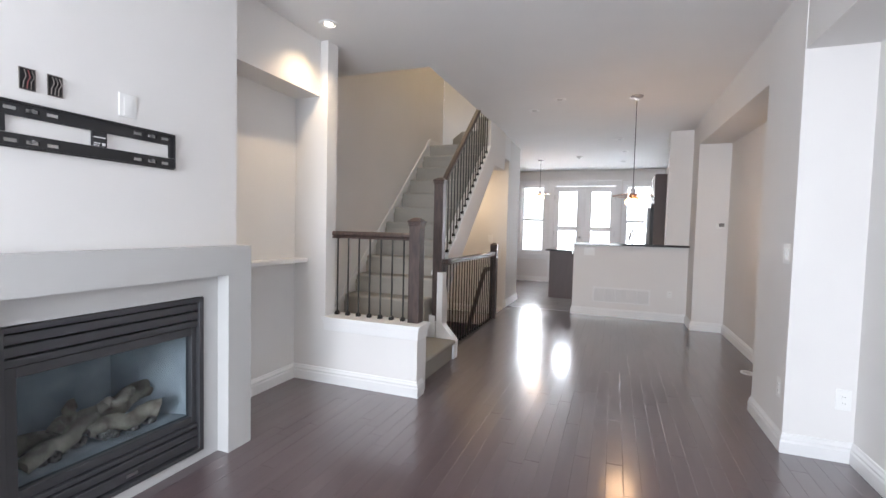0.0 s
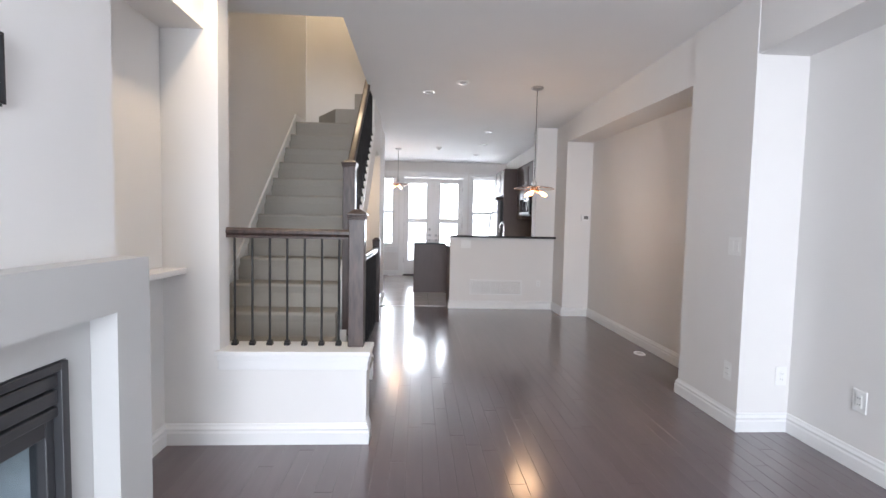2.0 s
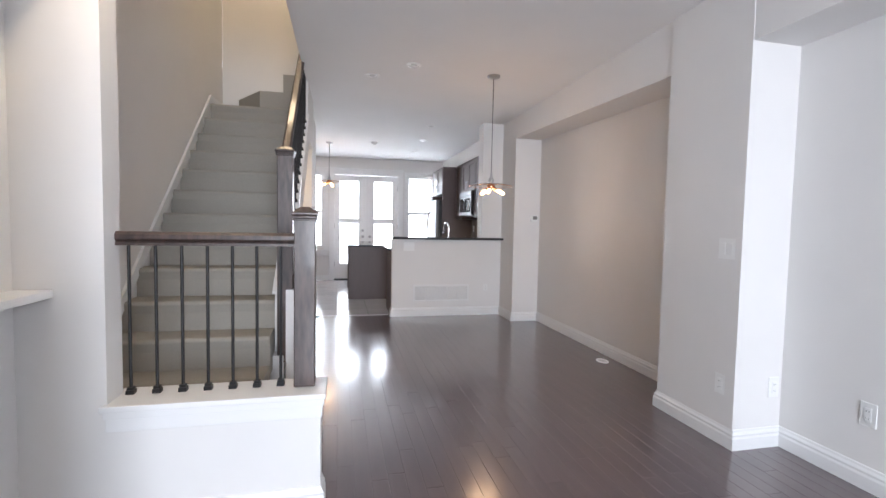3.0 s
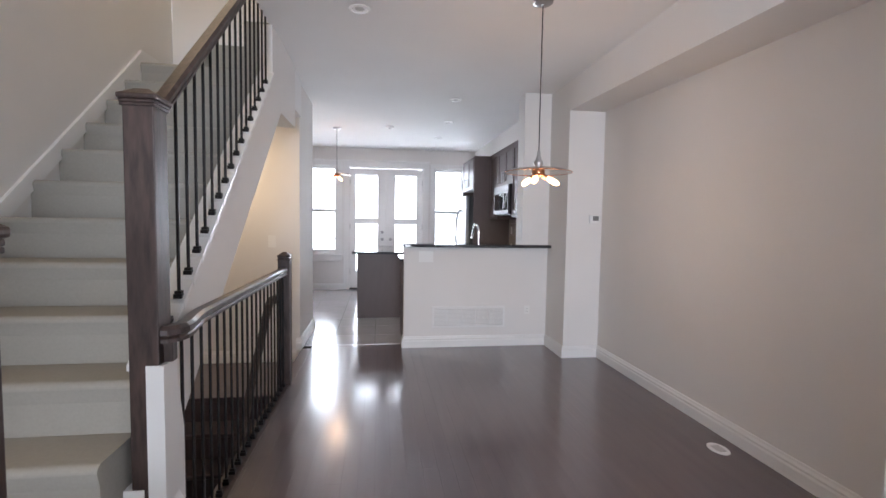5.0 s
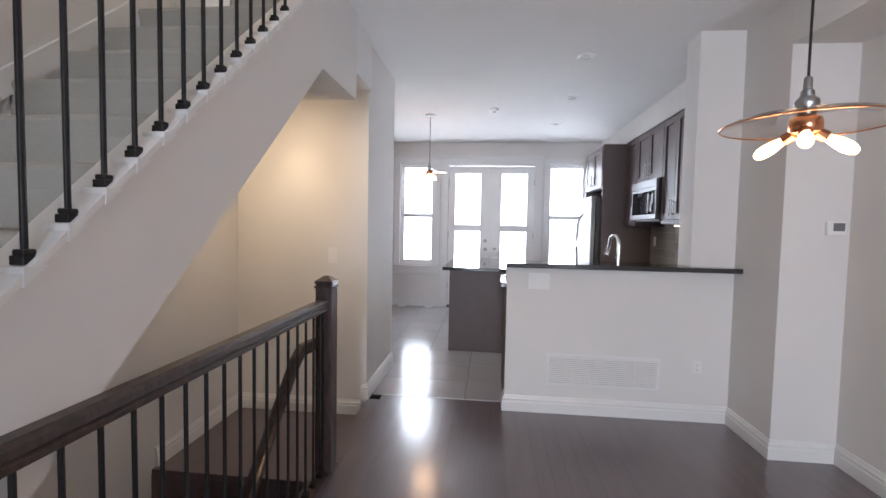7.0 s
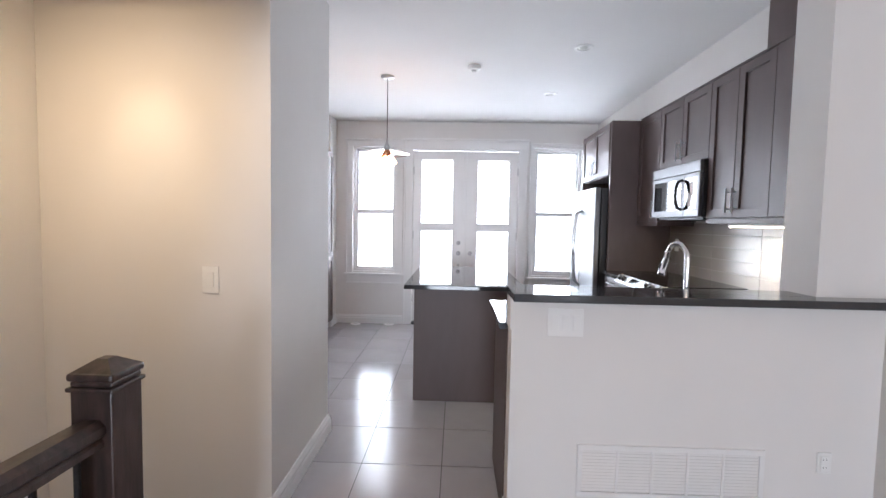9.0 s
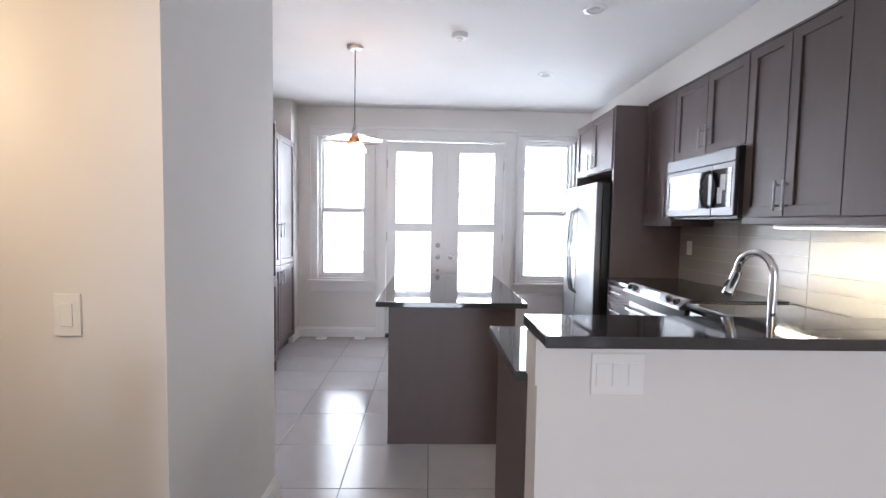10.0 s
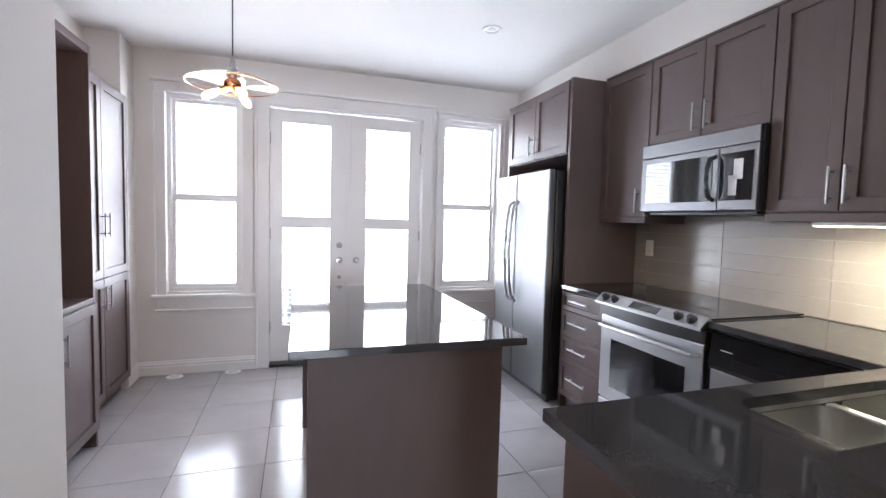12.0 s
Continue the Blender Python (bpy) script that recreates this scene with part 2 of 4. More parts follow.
prism(bm, [(3.82, 2.31), (6.67, 2.40), (6.67, 2.95), (3.82, 2.95)], "x", 1.095, RX)
tagged(part("bulkhead_east", bm, WALL), kind="structure")
structure("wall_north", WALL, (-2.8, -2.058, YF, YF + 0.22, 0, 2.95), (-2.058, -1.482, YF, YF + 0.22, 0, 0.70), (-2.058, -1.482, YF, YF + 0.22, 2.348, 2.95), (-1.482, -1.27, YF, YF + 0.22, 0, 2.95), (-1.27, 0.13, YF, YF + 0.22, 2.34, 2.95), (0.13, 0.325, YF, YF + 0.22, 0, 2.95), (0.325, 0.935, YF, YF + 0.22, 0, 0.69), (0.325, 0.935, YF, YF + 0.22, 2.348, 2.95), (0.935, XR + 0.25, YF, YF + 0.22, 0, 2.95))
structure("wall_west_living", WALL, (-2.6, -1.89, -3.2, 0.97, 0, 2.95), (-2.6, -1.89, 1.82, 2.06, 0, 2.95), (-2.6, -1.89, 0.97, 1.82, 0.866, 2.95), (-2.6, -1.89, 0.97, 1.82, 0, 0.05), (-2.6, -2.4, 0.97, 1.82, 0.05, 0.866), (-2.6, XN, 2.06, 3.068, 0, 2.95), (XN, -2.07, 2.06, 3.068, 2.255, 2.95))
structure("wall_stair_front", WALL, (-2.6, -2.0, 3.068, 3.20, 0, 2.95), (-2.0, -1.195, 3.068, 3.235, 0, 0.485))
bm = bmesh.new()
prism(bm, [(3.17, -0.3), (4.0, 0.2), (6.17, 2.12), (6.65, 2.12), (6.65, 5.2), (3.17, 5.2)], "x", -2.7, XS)
box(bm, -2.72, XB, 3.17, YB, -2.4, 2.4)
tagged(part("wall_stair_west", bm, WALL), kind="structure")
structure("wall_stair_back", WALL, (-2.8, HX, YB, YB + 0.12, -2.4, 2.95), (XS, -1.455, 6.652, 6.75, 2.14, 5.2), (-1.455, 0.6, 6.652, 6.75, 2.98, 5.2))
structure("wall_hall", WALL, (HX - 0.12, HX, YB + 0.12, 8.08, 0, 2.95), (-2.8, HX - 0.12, 7.98, 8.08, 0, 2.95))
structure("wall_kitchen_west", WALL, (-2.8, -2.5, 8.08, 10.94, 0, 2.95), (-2.8, -2.28, 10.94, YF, 0, 2.95))
structure("wall_south", WALL, (-2.6, -1.7, -3.4, -3.2, 0, 2.95), (1.0, 1.66, -3.4, -3.2, 0, 2.95), (-1.7, 1.0, -3.4, -3.2, 0, 0.4), (-1.7, 1.0, -3.4, -3.2, 2.5, 2.95))
structure("ceiling", CEIL, (-2.6, XR + 0.25, -3.4, 3.83, CH, 2.98), (-1.47, XR + 0.25, 3.83, 7.2, CH, 2.98), (-2.8, -1.47, 6.75, 7.2, 2.33, 2.98), (-2.8, XR + 0.25, 7.2, YF + 0.22, CH, 2.98))
structure("upper_hall_shell", WALL, (-2.6, 0.6, 3.05, 3.17, 2.98, 5.2), (0.5, 0.6, 3.17, 6.65, 2.98, 5.2), (-2.6, 0.6, 3.05, 6.75, 5.2, 5.3))
structure("floor", SUBFLOOR, (-2.6, XR + 0.25, -3.4, 3.17, -0.3, -0.012), (-1.29, XR + 0.25, 3.17, 4.2, -0.3, -0.012), (-1.385, XR + 0.25, 4.2, 7.3, -0.3, -0.012), (HX, XR + 0.25, 7.3, YF + 0.22, -0.3, -0.012), (-2.8, HX, 8.0, YF + 0.22, -0.3, -0.012))
structure("basement_shell", WALL, (-1.45, -1.385, 3.4, 6.22, -2.4, -0.05), (-2.6, -1.4, 3.2, 3.4, -2.4, 0.0), (-2.6, -1.385, 3.2, YB, -2.6, -2.4))

BASE = [(0, 0), (0.020, 0), (0.020, 0.066), (0.015, 0.077), (0.017, 0.089), (0.009, 0.102), (0.006, 0.113), (0, 0.116)]


def baseboard(*pts):
    bm = bmesh.new()
    sweep(bm, BASE, pts)
    return tagged(part("baseboard", bm, TRIM), kind="structure")


baseboard((-0.440, 7.27, 0), (-0.440, 7.15, 0), (1.10, 7.15, 0), (1.10, 6.67, 0), (RX, 6.67, 0), (RX, 3.82, 0), (1.085, 3.82, 0), (1.085, 3.19, 0), (XR, 3.19, 0), (XR, -3.2, 0))
baseboard((XN, 2.08, 0), (XN, 3.068, 0), (-1.195, 3.068, 0), (-1.195, 3.17, 0))
baseboard((XB, 6.30, -0.125), (XB, YB, -0.125), (-1.53, YB, -0.125))
baseboard((-1.53, YB, -0.01), (HX, YB, 0), (HX, 8.08, 0), (-2.5, 8.08, 0))
baseboard((-2.28, 10.94, 0), (-2.28, YF, 0), (-1.36, YF, 0))
baseboard((0.22, YF, 0), (0.72, YF, 0))

# knee wall cap with its moulding
bm = bmesh.new()
box(bm, -2.02, -1.172, 3.040, 3.262, 0.505, 0.530, bevel=0.004)
box(bm, -2.01, -1.180, 3.050, 3.252, 0.475, 0.505, bevel=0.003)
box(bm, -2.005, -1.187, 3.058, 3.244, 0.422, 0.475, bevel=0.003)
tagged(part("knee_wall_cap", bm, TRIM), kind="structure")

# niche ledge
tagged(boxes("wall_shelf", TRIM, None, (XN, -2.17, 2.06, 3.068, 0.955, 0.985), bevel=0.003, label="white painted fixed ledge in the alcove beside the fireplace"), category="shelf")

# pony wall between dining area and kitchen
structure("pony_wall", WALL, (-0.440, 0.81, 7.15, 7.27, 0, 1.055))
structure("pony_wall_end_trim", WALL, (-0.447, -0.440, 7.148, 7.272, 0.92, 1.05))

# ---- north windows and doors ----
GY = 11.33


def window_unit(n, x0, x1, z0, z1, zm, c=0.08):
    w = tagged(new("window_%d" % n), "white double-hung window with a lowered white blind", kind="structure")
    w.location = ((x0 + x1) / 2, YF, z0)
    f = 0.03
    boxes("window_frame", TRIM, w, (x0, x0 + f, YF + 0.04, YF + 0.14, z0, z1), (x1 - f, x1, YF + 0.04, YF + 0.14, z0, z1), (x0 + f, x1 - f, YF + 0.04, YF + 0.14, z1 - f, z1), (x0 + f, x1 - f, YF + 0.04, YF + 0.14, z0, z0 + f))
    a = x0 + f
    b = x1 - f
    for lo, hi, dy in ((zm, z1 - f, 0.03), (z0 + f, zm, 0.0)):
        bm = bmesh.new()
        t = 0.028
        for q in ((a, a + t, lo, hi), (b - t, b, lo, hi), (a + t, b - t, hi - t, hi), (a + t, b - t, lo, lo + t)):
            box(bm, q[0], q[1], YF + 0.06 + dy, YF + 0.09 + dy, q[2], q[3])
        s = part("sash", bm, TRIM, w)
        g = boxes("pane", GLASS, s, (a + t, b - t, YF + 0.072 + dy, YF + 0.078 + dy, lo + t, hi - t))
        g.visible_shadow = False
    boxes("casing", TRIM, w, (x0 - c, x0, YF - 0.018, YF, z0 - 0.02, z1), (x1, x1 + c, YF - 0.018, YF, z0 - 0.02, z1), (x0 - c, x1 + c, YF - 0.020, YF, z1, z1 + c), bevel=0.004)
    boxes("casing_bead", TRIM, w, (x0 - c - 0.012, x0 - c + 0.006, YF - 0.030, YF, z0 - 0.02, z1 + c), (x1 + c - 0.006, x1 + c + 0.012, YF - 0.030, YF, z0 - 0.02, z1 + c), (x0 - c - 0.02, x1 + c + 0.02, YF - 0.040, YF, z1 + c, z1 + c + 0.025), bevel=0.003)
    boxes("window_sill", TRIM, w, (x0 - c - 0.03, x1 + c + 0.03, YF - 0.05, YF + 0.03, z0 - 0.05, z0 - 0.02), bevel=0.006)
    boxes("apron", TRIM, w, (x0 - c, x1 + c, YF - 0.016, YF, z0 - 0.145, z0 - 0.05), (x0 - c - 0.01, x1 + c + 0.01, YF - 0.024, YF, z0 - 0.16, z0 - 0.145), bevel=0.004)
    return w


def blind(x0, x1, y, z0, z1, step=0.048):
    b = thing("window_blind", ((x0 + x1) / 2, y, z1), "white horizontal slat blind lowered over the window", "blind", "blinds of the north wall")
    boxes("headrail", PLASTIC, b, (x0, x1, y - 0.02, y + 0.02, z1 - 0.035, z1), bevel=0.003)
    boxes("bottom_rail", PLASTIC, b, (x0, x1, y - 0.014, y + 0.014, z0, z0 + 0.018), bevel=0.003)
    n = int((z1 - z0 - 0.06) / step)
    first = None
    for i in range(n):
        z = z0 + 0.04 + i * step
        if first is None:
            bm = bmesh.new()
            prism(bm, [(-0.020, -0.005), (0.0, 0.001), (0.020, 0.003), (0.020, 0.0045), (0.0, 0.0028), (-0.020, -0.0035)], "x", x0, x1)
            bmesh.ops.rotate(bm, verts=bm.verts, matrix=Matrix.Rotation(radians(-22), 3, "X"))
            bmesh.ops.translate(bm, verts=bm.verts, vec=(0, y, z))
            first = part("slat", bm, PLASTIC, b)
        else:
            o = first.copy()
            scene.collection.objects.link(o)
            o.parent = b
            o.location = (0, 0, i * step)
    for x in (x0 + 0.06, x1 - 0.06):
        boxes("cord", PLASTIC, b, (x - 0.0012, x + 0.0012, y - 0.021, y - 0.0196, z0, z1 - 0.03))
    return b


window_unit(1, -2.058, -1.482, 0.70, 2.348, 1.50)
window_unit(2, 0.325, 0.935, 0.69, 2.348, 1.50, 0.045)
blind(-2.02, -1.52, YF + 0.165, 0.74, 2.32)
blind(0.365, 0.895, YF + 0.165, 0.73, 2.32)


def french_leaf(n, x0, x1, hinge_left):
    d = tagged(new("door_%d" % n), "closed white glazed french door leaf with brushed knob", kind="structure")
    d.location = ((x0 + x1) / 2, GY, 0)
    sl, sr, top, bot, zr = (0.095, 0.150, 0.10, 0.32, 1.308)
    if not hinge_left:
        sl, sr = 0.150, 0.10
    y0, y1, z0, z1 = GY - 0.045, GY, 0.03, 2.31
    bm = bmesh.new()
    for q in ((x0, x0 + sl, z0, z1), (x1 - sr, x1, z0, z1), (x0 + sl, x1 - sr, z1 - top, z1), (x0 + sl, x1 - sr, z0, z0 + bot), (x0 + sl, x1 - sr, zr - 0.038, zr + 0.038)):
        box(bm, q[0], q[1], y0, y1, q[2], q[3])
    part("leaf_frame", bm, TRIM, d)
    a, b = x0 + sl, x1 - sr
    for lo, hi in ((z0 + bot, zr - 0.038), (zr + 0.038, z1 - top)):
        g = boxes("pane", GLASS, d, (a, b, GY - 0.025, GY - 0.018, lo, hi))
        g.visible_shadow = False
        t = 0.014
        boxes("glazing_bead", TRIM, d, (a, a + t, y0 - 0.008, y0 + 0.02, lo, hi), (b - t, b, y0 - 0.008, y0 + 0.02, lo, hi), (a + t, b - t, y0 - 0.008, y0 + 0.02, hi - t, hi), (a + t, b - t, y0 - 0.008, y0 + 0.02, lo, lo + t), bevel=0.003)
    kx = x1 - 0.075 if hinge_left else x0 + 0.075
    bm = bmesh.new()
    lathe(bm, [(0.030, 0), (0.030, 0.006), (0.012, 0.010), (0.011, 0.030), (0.024, 0.038), (0.028, 0.050), (0.022, 0.062), (0.004, 0.066)], 20)
    bmesh.ops.transform(bm, matrix=Matrix.Translation((kx, y0, 0.961)) @ Matrix.Rotation(radians(90), 4, "X"), verts=bm.verts)
    part("door_knob", bm, STEEL, d, "round brushed steel knob", smooth=True)
    if hinge_left:
        for z, r in ((1.10, 0.028), (0.80, 0.018)):
            bm = bmesh.new()
            lathe(bm, [(r, 0), (r, 0.010), (r * 0.8, 0.016), (0.008, 0.018), (0.007, 0.026), (0.002, 0.027)], 18)
            bmesh.ops.transform(bm, matrix=Matrix.Translation((kx, y0, z)) @ Matrix.Rotation(radians(90), 4, "X"), verts=bm.verts)
            part("deadbolt", bm, STEEL, d, smooth=True)
    hx = x0 if hinge_left else x1
    for z in (0.35, 1.20, 2.05):
        bm = bmesh.new()
        rod(bm, (hx, y0 - 0.008, z - 0.05), (hx, y0 - 0.008, z + 0.05), 0.008)
        part("hinge", bm, STEEL, d)
    return d


french_leaf(1, -1.262, -0.574, True)
french_leaf(2, -0.568, 0.122, False)
boxes("door_astragal", TRIM, bpy.data.objects["door_1"], (-0.590, -0.552, GY - 0.060, GY - 0.046, 0.03, 2.31), bevel=0.004)
blind(-1.165, -0.725, GY + 0.03, 0.37, 2.21)
blind(-0.415, 0.02, GY + 0.03, 0.37, 2.21)
dc = tagged(new("door_casing"), kind="structure")
dc.location = (-0.57, YF, 0)
boxes("jamb", TRIM, dc, (-1.27, -1.263, YF - 0.002, YF + 0.21, 0.0, 2.34), (0.123, 0.13, YF - 0.002, YF + 0.21, 0.0, 2.34), (-1.263, 0.123, YF - 0.002, YF + 0.21, 2.315, 2.34))
boxes("casing", TRIM, dc, (-1.365, -1.262, YF - 0.020, YF, 0, 2.33), (0.122, 0.225, YF - 0.020, YF, 0, 2.33), (-1.365, 0.225, YF - 0.022, YF, 2.33, 2.435), bevel=0.004)
boxes("casing_bead", TRIM, dc, (-1.378, -1.358, YF - 0.034, YF, 0, 2.435), (0.218, 0.238, YF - 0.034, YF, 0, 2.435), (-1.39, 0.25, YF - 0.045, YF, 2.435, 2.462), bevel=0.003)
boxes("threshold", IRON, dc, (-1.262, 0.122, YF - 0.03, YF + 0.20, 0.0, 0.028), bevel=0.004, label="dark metal door threshold")

# what lies beyond the glass
structure("ground", GROUT, (-25, 25, 11.6, 60, -0.9, -0.6), (-25, 25, -40, -2.2, -0.9, -0.6))
tagged(boxes("balcony_floor", GROUT, None, (-1.9, 0.9, 11.45, 12.6, -0.12, -0.04), label="grey deck outside the french doors"), category="deck")
bd = boxes("backdrop", OUTSIDE, None, (-14, 14, 20, 20.1, -3, 12))
tagged(bd, kind="structure")
rl = thing("deck_railing", (-0.5, 12.5, -0.04), "white metal deck railing outside the french doors", "railing")
boxes("top_rail", TRIM, rl, (-1.9, 0.9, 12.48, 12.53, 0.90, 0.94), bevel=0.004)
boxes("bottom_rail", TRIM, rl, (-1.9, 0.9, 12.49, 12.52, 0.04, 0.07), bevel=0.004)
for k in range(24):
    boxes("picket", TRIM, rl, (-1.88 + k * 0.12, -1.86 + k * 0.12, 12.495, 12.515, -0.04, 0.90))

# ---- main stair ----
stair = thing("staircase", (-1.95, 3.2, 0), "carpeted straight staircase with white painted stringer and turning top", "staircase")


def step_outline(y0, y1, z0, z1, nose=0.012):
    r = 0.024
    curve = [(y0 - nose + r - r * math.cos(radians(a)), z1 - r + r * math.sin(radians(a))) for a in range(0, 91, 18)]
    return [(y0, z0), (y0, z1 - 0.075)] + curve + [(y1, z1), (y1, z0)]


for k in range(2, 14):
    y = Y3 + (k - 3) * RUN + 0.03
    bm = bmesh.new()
    prism(bm, step_outline(y, y + RUN + 0.005 if k < 13 else 6.645, (k - 1) * RISE - 0.06, k * RISE), "x", XS + 0.001, -1.535)
    part("step", bm, CARPET, stair)
bm = bmesh.new()
prism(bm, [(-1.285, 0.0), (-1.285, 0.142), (-1.258, 0.151), (-1.252, 0.169), (-1.258, 0.183), (-1.275, RISE), (XS, RISE), (XS, 0.0)], "y", 3.172, 4.098)
part("step", bm, CARPET, stair)
for k, (pts) in enumerate(([(XS, 6.18), (-1.54, 6.18), (-1.54, 6.64), (XS, 6.64)], [(-1.95, 6.18), (-1.54, 6.18), (-1.54, 6.64), (-2.25, 6.64)], [(-1.72, 6.18), (-1.54, 6.18), (-1.54, 6.64)])):
    if k:
        bm = bmesh.new()
        prism(bm, pts, "z", (12 + k) * RISE, (13 + k) * RISE)
        part("winder", bm, CARPET, stair)
# white stringer wall with flat soffit end
bm = bmesh.new()
S = 0.885
lo = lambda y: 0.744 + S * (y - 4.59)
hi = lambda y: 1.063 + S * (y - 4.466)
prism(bm, [(4.20, lo(4.20)), (6.17, 2.135), (6.75, 2.135), (6.75, 2.68), (5.90, 2.68), (5.90, hi(5.90)), (4.20, hi(4.20))], "x", -1.535, -1.450)
part("stringer", bm, WALL, stair, "white painted stair stringer")
bm = bmesh.new()
prism(bm, [(4.20, lo(4.20) + 0.002), (6.17, 2.137), (6.65, 2.137), (6.65, 2.20), (6.15, 2.20), (4.20, lo(4.20) + 0.062)], "x", XS, -1.536)
part("soffit", bm, WALL, stair, "white painted sloping soffit under the stair")
bm = bmesh.new()
prism(bm, [(4.16, hi(4.16) - 0.002), (5.90, hi(5.90) - 0.002), (5.90, hi(5.90) + 0.018), (4.16, hi(4.16) + 0.018)], "x", -1.545, -1.440)
part("stringer_cap", bm, TRIM, stair)
bm = bmesh.new()
sk = lambda y: 0.865 + 0.885 * (y - 4.26)
prism(bm, [(3.55, 0.187), (3.62, 0.28), (4.0, sk(4.0)), (6.0, sk(6.0)), (6.12, 2.52), (6.64, 2.54), (6.64, 2.43), (5.9, 2.2), (3.9, 0.45), (3.70, 0.187)], "x", XS - 0.004, XS + 0.018)
part("skirt_board", bm, TRIM, stair)
bm = bmesh.new()
prism(bm, [(-1.456, 0.0), (-1.265, 0.0), (-1.265, 0.165), (-1.278, 0.19), (-1.390, 0.315), (-1.400, 0.34), (-1.400, 0.825), (-1.456, 0.825)], "y", 4.10, 4.20)
prism(bm, [(4.20, -0.05), (4.26, -0.05), (4.26, 0.55), (4.20, 0.80)], "x", -1.47, -1.405)
part("newel_bracket", bm, TRIM, stair, "white painted end board flaring at the floor")
structure("wall_under_stair", WALL, (-2.52, -1.47, 4.10, 4.20, -2.4, 0.40))


def newel(x, y, z0, z1, w, cap, label):
    n = thing("newel_post", (x, y, z0), label, "newel post", "newel posts of the staircase")
    h = w / 2
    boxes("post", DARKWOOD, n, (x - h, x + h, y - h, y + h, z0, z1 - 0.052), bevel=0.004)
    boxes("neck_moulding", DARKWOOD, n, (x - h - 0.006, x + h + 0.006, y - h - 0.006, y + h + 0.006, z1 - 0.062, z1 - 0.052), bevel=0.003)
    bm = bmesh.new()
    c = h + cap
    box(bm, x - c + 0.005, x + c - 0.005, y - c + 0.005, y + c - 0.005, z1 - 0.052, z1 - 0.040, bevel=0.004)
    box(bm, x - c, x + c, y - c, y + c, z1 - 0.040, z1 - 0.022, bevel=0.006)
    m = Matrix.Translation((x, y, z1 - 0.011)) @ Matrix.Rotation(radians(45), 4, "Z")
    bmesh.ops.create_cone(bm, cap_ends=True, segments=4, radius1=(c - 0.006) * 1.414, radius2=(c - 0.038) * 1.414, depth=0.022, matrix=m)
    part("cap", bm, DARKWOOD, n)
    return n


newel(-1.268, 3.185, 0.530, 1.325, 0.090, 0.012, "dark-stained square newel post standing on the white knee wall")
newel(-1.462, 4.150, 0.350, 1.735, 0.094, 0.013, "tall dark-stained square newel post at the foot of the stair")
newel(-1.435, 6.200, -0.06, 1.060, 0.090, 0.005, "dark-stained square newel post at the end of the stairwell rail")

RAIL = [(-0.026, 0), (0.026, 0), (0.026, 0.012), (0.020, 0.018), (0.031, 0.028), (0.030, 0.045), (0.018, 0.057), (-0.018, 0.057), (-0.030, 0.045), (-0.031, 0.028), (-0.020, 0.018), (-0.026, 0.012)]


def balusters(parent, spots, top, r=0.0065):
    """Round iron bars on square shoes; spots are (x, y, z of the foot), top gives the height of the rail's underside."""
    first = {}
    for x, y, z in spots:
        h = round(top(x, y) - z, 3)
        if h not in first:
            bm = bmesh.new()
            rod(bm, (0, 0, 0), (0, 0, h), r, seg=10)
            o = part("baluster", bm, IRON, parent, smooth=True)
            bm = bmesh.new()
            box(bm, -0.016, 0.016, -0.016, 0.016, 0, 0.018, bevel=0.002)
            box(bm, -0.013, 0.013, -0.013, 0.013, 0.018, 0.030, bevel=0.003)
            s = part("shoe", bm, IRON)
            s.parent = o
            # meshes were made at the origin of the world
            o.data.transform(Matrix.Translation(parent.location))
            first[h] = o
        else:
            o = copy_thing(first[h], Matrix.Identity(4))
            o.parent = parent
        o.location = Vector((x, y, z)) - parent.location


# short rail on the knee wall
r1 = thing("stair_balustrade", (-1.65, 3.18, 0.53), "dark wooden handrail with black iron balusters on the white knee wall", "balustrade", "balustrades of the staircase")
bm = bmesh.new()
sweep(bm, RAIL, [(-2.045, 3.18, 1.150), (-1.314, 3.18, 1.150)])
part("handrail", bm, DARKWOOD, r1)
balusters(r1, [(-1.962 + 0.0985 * k, 3.18, 0.530) for k in range(7)], lambda x, y: 1.151)

# rising rail
r2 = thing("stair_balustrade", (-1.475, 4.2, 1.0), "dark wooden handrail rising with black iron balusters on the white stringer", "balustrade", "balustrades of the staircase")
rise = lambda y: 1.625 + 0.868 * (y - 4.206)
bm = bmesh.new()
sweep(bm, RAIL, [(-1.475, 4.204, rise(4.204)), (-1.475, 5.95, rise(5.95))])
part("handrail", bm, DARKWOOD, r2)
balusters(r2, [(-1.468, 4.297 + 0.0925 * k, 1.083 + 0.885 * (4.297 + 0.0925 * k - 4.466) - 0.012) for k in range(17)], lambda x, y: rise(y) + 0.008)

for k in range(17):
    yb = 4.297 + 0.0925 * k
    zb = 1.083 + 0.885 * (yb - 4.466) - 0.012
    bm = bmesh.new()
    prism(bm, [(yb - 0.030, zb - 0.040), (yb + 0.020, zb - 0.002), (yb - 0.028, zb - 0.002)], "x", -1.500, -1.437)
    part("baluster_seat", bm, TRIM, stair)

